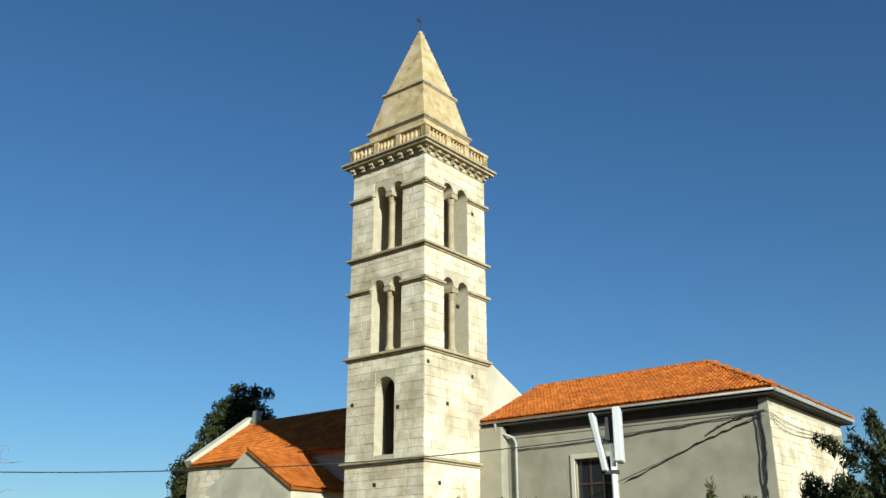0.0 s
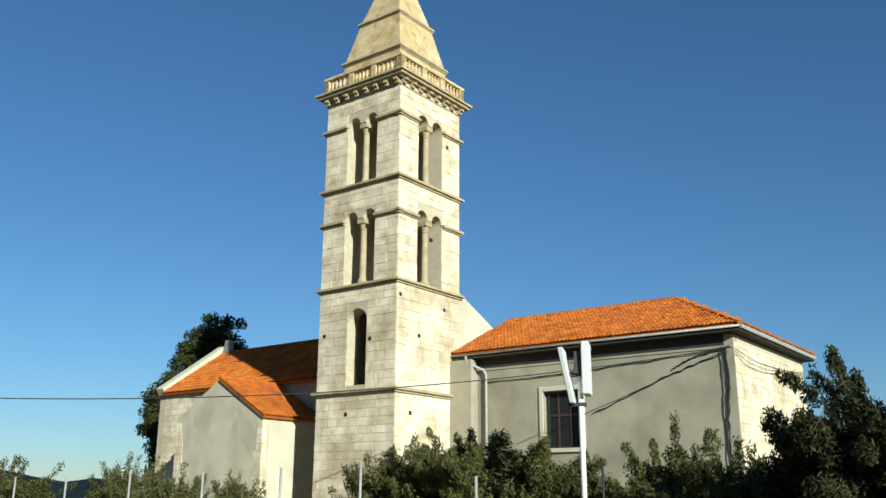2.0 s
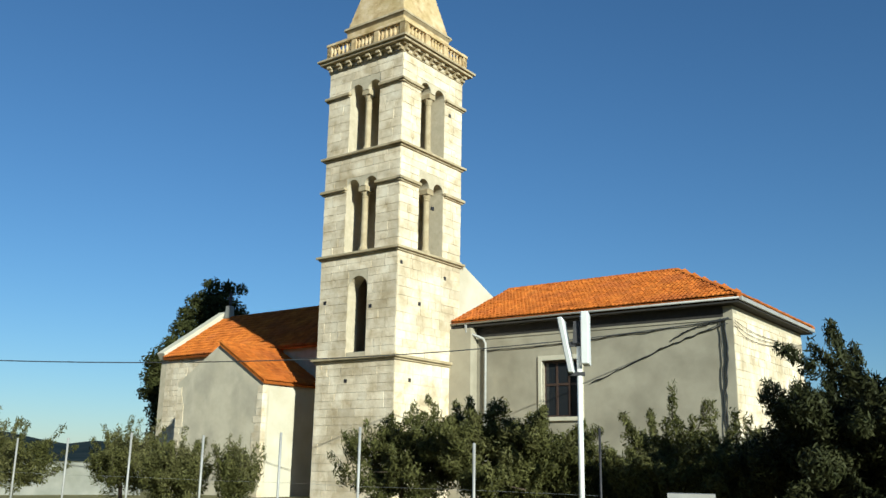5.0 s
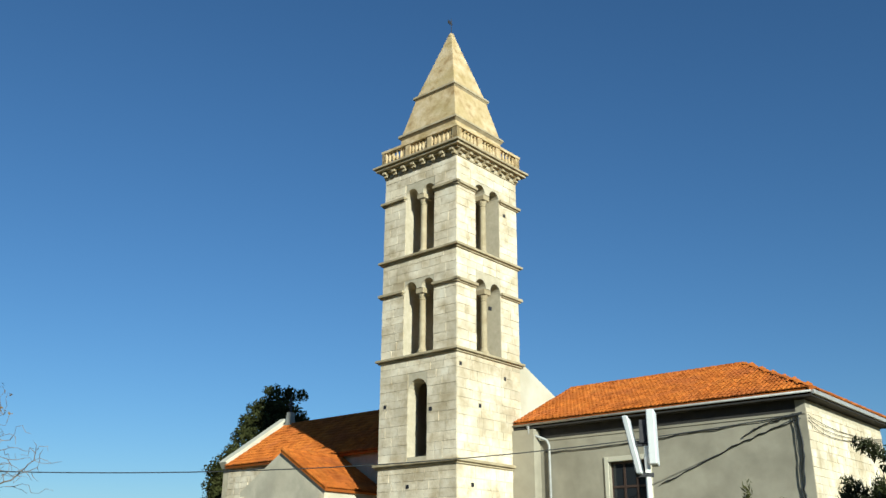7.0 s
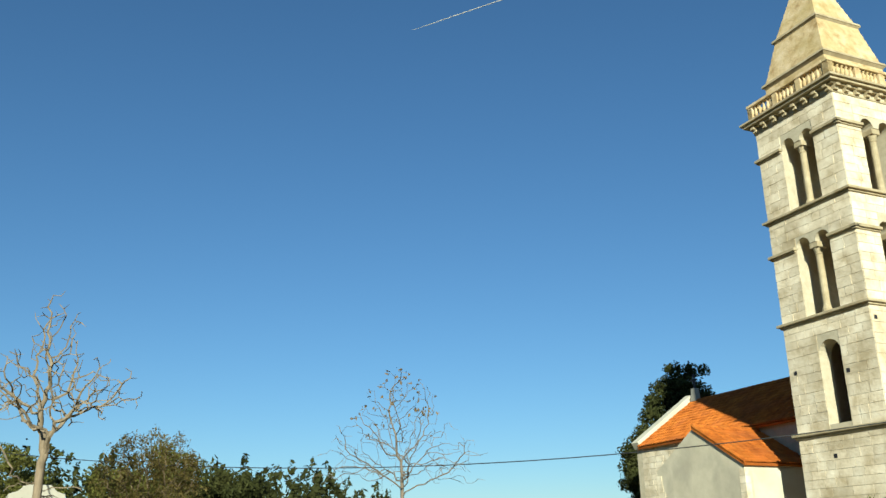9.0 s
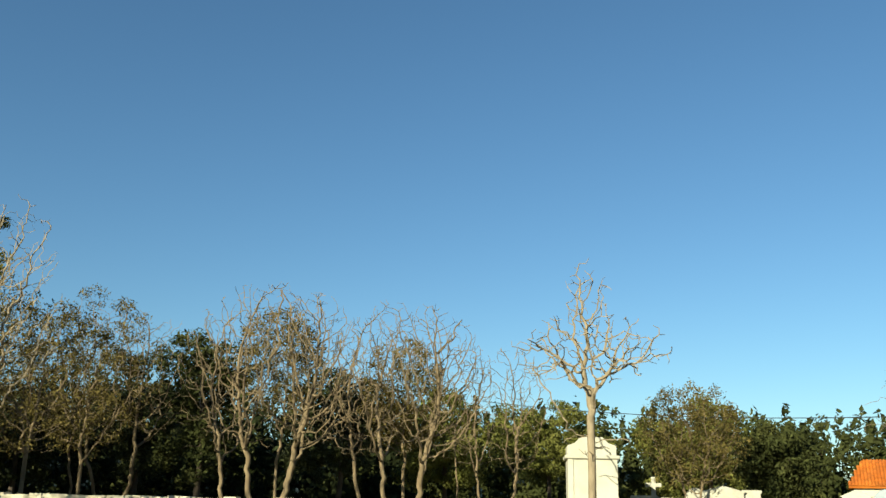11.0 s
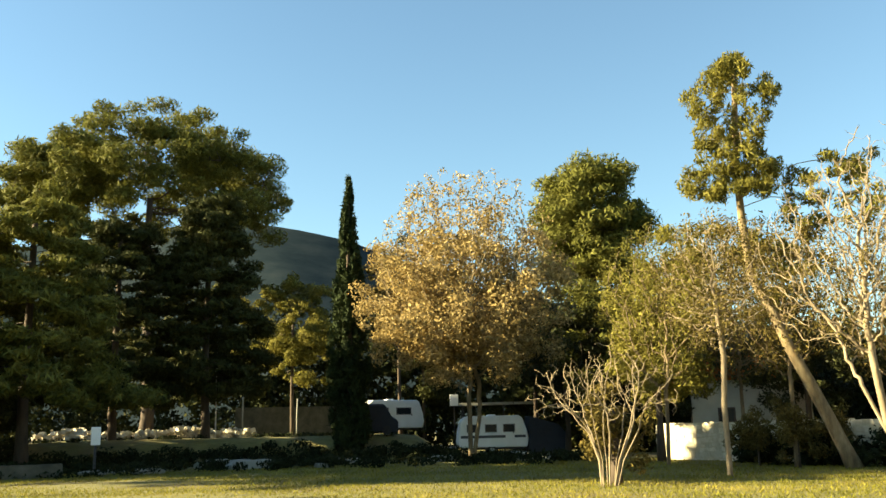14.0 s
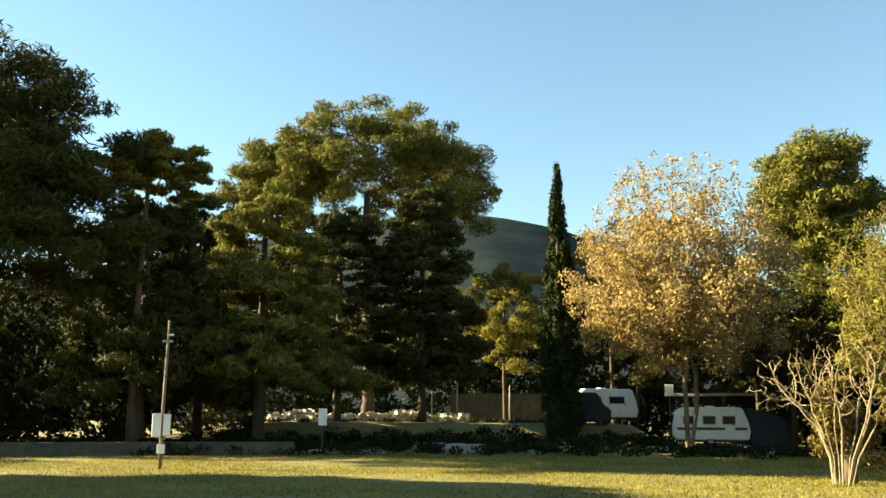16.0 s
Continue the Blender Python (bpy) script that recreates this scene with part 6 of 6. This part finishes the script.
def slabs():
    """Pale stone slabs and logs that lie along the meadow's far edge."""
    rng = random.Random(17)
    for k in range(16):
        p = spot(rng.uniform(108, 146), rng.uniform(44, 53))
        t = thing("stone_slab", "weathered pale stone slab lying in the grass", "stone", Matrix.Translation(p) @ Matrix.Rotation(rng.uniform(0, 3.1), 4, "Z"), "slabs at the meadow edge")
        a, b, h = rng.uniform(0.4, 1.3), rng.uniform(0.25, 0.5), rng.uniform(0.18, 0.45)
        o = [(-a, -0.05), (a * 0.92, -0.05), (a, h * 0.7), (a * 0.6, h), (-a * 0.7, h * 0.9), (-a * 1.03, h * 0.5)]
        part("slab", Shape().prism(o, "y", -b, b), CONCRETE, t, bevel=0.04)


slabs()
rubble_wall("wall_meadow", spot(101.8, 46.6), spot(53.6, 31.1), 1.68, "pale rubble stone wall along the meadow", 14)


def stone_bank():
    """Loose pale stones heaped along the edge of the raised lawn."""
    rng, heap = random.Random(15), Shape()
    for k in range(420):
        p = lifted(spot(rng.uniform(127.0, 139.4), rng.uniform(77.0, 79.5)))
        w, d, h = rng.uniform(0.1, 0.38), rng.uniform(0.1, 0.3), rng.uniform(0.08, 0.24)
        z = p.z + rng.random() ** 1.5 * (0.75 + 0.45 * noise.noise(Vector((p.x * 0.3, p.y * 0.3, 1))))
        m = Matrix.Translation((p.x, p.y, z)) @ Euler((rng.gauss(0, 0.3), rng.gauss(0, 0.3), rng.uniform(0, 3.1))).to_matrix().to_4x4()
        v = [m @ Vector((x * w * rng.uniform(0.7, 1), y * d * rng.uniform(0.7, 1), q * h * rng.uniform(0.7, 1))) for q in (-1, 1) for x, y in ((-1, -1), (1, -1), (1, 1), (-1, 1))]
        heap.add([tuple(q) for q in v], [(0, 3, 2, 1), (4, 5, 6, 7), (0, 1, 5, 4), (1, 2, 6, 5), (2, 3, 7, 6), (3, 0, 4, 7)])
    tagged(part("stone_bank", heap, WALLSTONE_JOINED), "loose bank of pale rubble stones behind the conifers", "stones", kind="stuff")


stone_bank()
# the wall's dark colour is part moss, part shade from the trees
t_wall = tagged(part("wall_concrete", Shape().box((-6.5, -0.1, -0.1), (6.5, 0.1, 2.5)), MOSSY_SHADED), "mossy grey concrete boundary wall, darkened for shade behind the trees", "wall", kind="structure")
t_wall.matrix_world = Matrix.Translation(lifted(spot(123.5, 80))) @ Matrix.Rotation(radians(123.5), 4, "Z")
# low wall, its shade put into the dark mossy colour
t_wall = tagged(part("wall_terrace", Shape().box((-9, -0.25, -0.1), (9, 0.25, 0.6), 0.03), MOSSY_SHADED), "low shaded terrace wall behind the meadow", "wall", kind="structure")
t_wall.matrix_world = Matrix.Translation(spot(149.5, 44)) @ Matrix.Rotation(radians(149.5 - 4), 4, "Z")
t_wall = tagged(part("wall_graveyard", Shape().box((-5, -0.2, -0.1), (4, 0.2, 1.5), 0.02), CONCRETE), "cream graveyard wall beyond the olive trees", "wall", kind="structure")
t_wall.matrix_world = Matrix.Translation(spot(21.5, 48)) @ Matrix.Rotation(radians(21.5), 4, "Z")

# ---------------------------------------------------------------- single stones of the church walls
UNIT = Shape().box((-0.5, -0.5, -0.5), (0.5, 0.5, 0.5)).mesh("block")


def courses(a0, a1, z0, z1, holes, rng, low=0.36, tall=0.5, narrow=0.45, wide=1.15):
    """Cells of a coursed wall face, cut at the holes: (a0, a1, z0, z1) each."""
    z = z0
    while z < z1 - 0.08:
        h = rng.uniform(low, tall)
        if z + h > z1 - 0.15:
            h = z1 - z
        spans = [(a0, a1)]
        for b0, b1, y0, y1 in holes:
            if y0 < z + h - 0.02 and y1 > z + 0.02:
                spans = [q for s0, s1 in spans for q in ((s0, min(s1, b0)), (max(s0, b1), s1)) if q[1] - q[0] > 0.06]
        for s0, s1 in spans:
            a = s0
            while a < s1 - 0.02:
                w = rng.uniform(narrow, wide)
                if a + w > s1 - 0.3:
                    w = s1 - a
                yield a, a + w, z, z + h
                a += w
        z += h


def lay(parent, face, cells, mat, joined, rng, below, proud=0.018, at=0.0):
    """Blocks of a face; those below a height are single parts, the rest one mesh."""
    rest = Shape()
    g = 0.009
    for a0, a1, z0, z1 in cells:
        out = proud + rng.uniform(-0.009, 0.009)
        if z0 < below:
            o = part("block", UNIT, mat, parent)
            c, s = ((a0 + a1) / 2, (z0 + z1) / 2), (a1 - a0 - 2 * g, z1 - z0 - 2 * g)
            o.location = (at - out / 2 + 0.01, c[0], c[1]) if face == "shade" else (c[0], at - out / 2 + 0.01, c[1])
            o.scale = (out + 0.02, s[0], s[1]) if face == "shade" else (s[0], out + 0.02, s[1])
        else:
            p = (at - out, a0 + g, z0 + g) if face == "shade" else (a0 + g, at - out, z0 + g)
            q = (at + 0.01, a1 - g, z1 - g) if face == "shade" else (a1 - g, at + 0.01, z1 - g)
            rest.box(p, q)
    if rest.v:
        tagged(part("upper_masonry", rest, joined, parent), kind="stuff")


rng = random.Random(40)
for face in ("shade", "sunny"):
    holes = [(SLIT[0], SLIT[1], SLIT[2], SLIT[3] + 0.66)] if face == "shade" else []
    for z0, zi, z1 in LEVELS:
        holes += [(BI[0], BI[1], z0, zi), (BI[0] - 0.02, BI[1] + 0.02, zi, zi + 0.62)]
    lo = 0.0
    cells = list(courses(lo, W, 0.0, 6.38, holes, rng)) + list(courses(lo, W, 6.62, 11.55, holes, rng))
    high_cells = list(courses(lo, W, 11.77, 16.78, holes, rng)) + list(courses(lo, W, 17.0, 21.75, holes, rng))
    lay(TOWER, face, cells + high_cells, STONE, STONE_JOINED, rng, 11.6)
lay(ANNEX, "sunny", list(courses(4.8, 14.6, 3.0, 8.0, [], rng, 0.3, 0.4, 0.4, 0.9)), STONE, STONE_JOINED, rng, 99, at=-14.1)
lay(NAVE, "shade", list(courses(14.45, 18.7, 2.0, 7.5, [], rng, 0.26, 0.36, 0.35, 0.8)), STONE, STONE_JOINED, rng, 99, at=1.25)
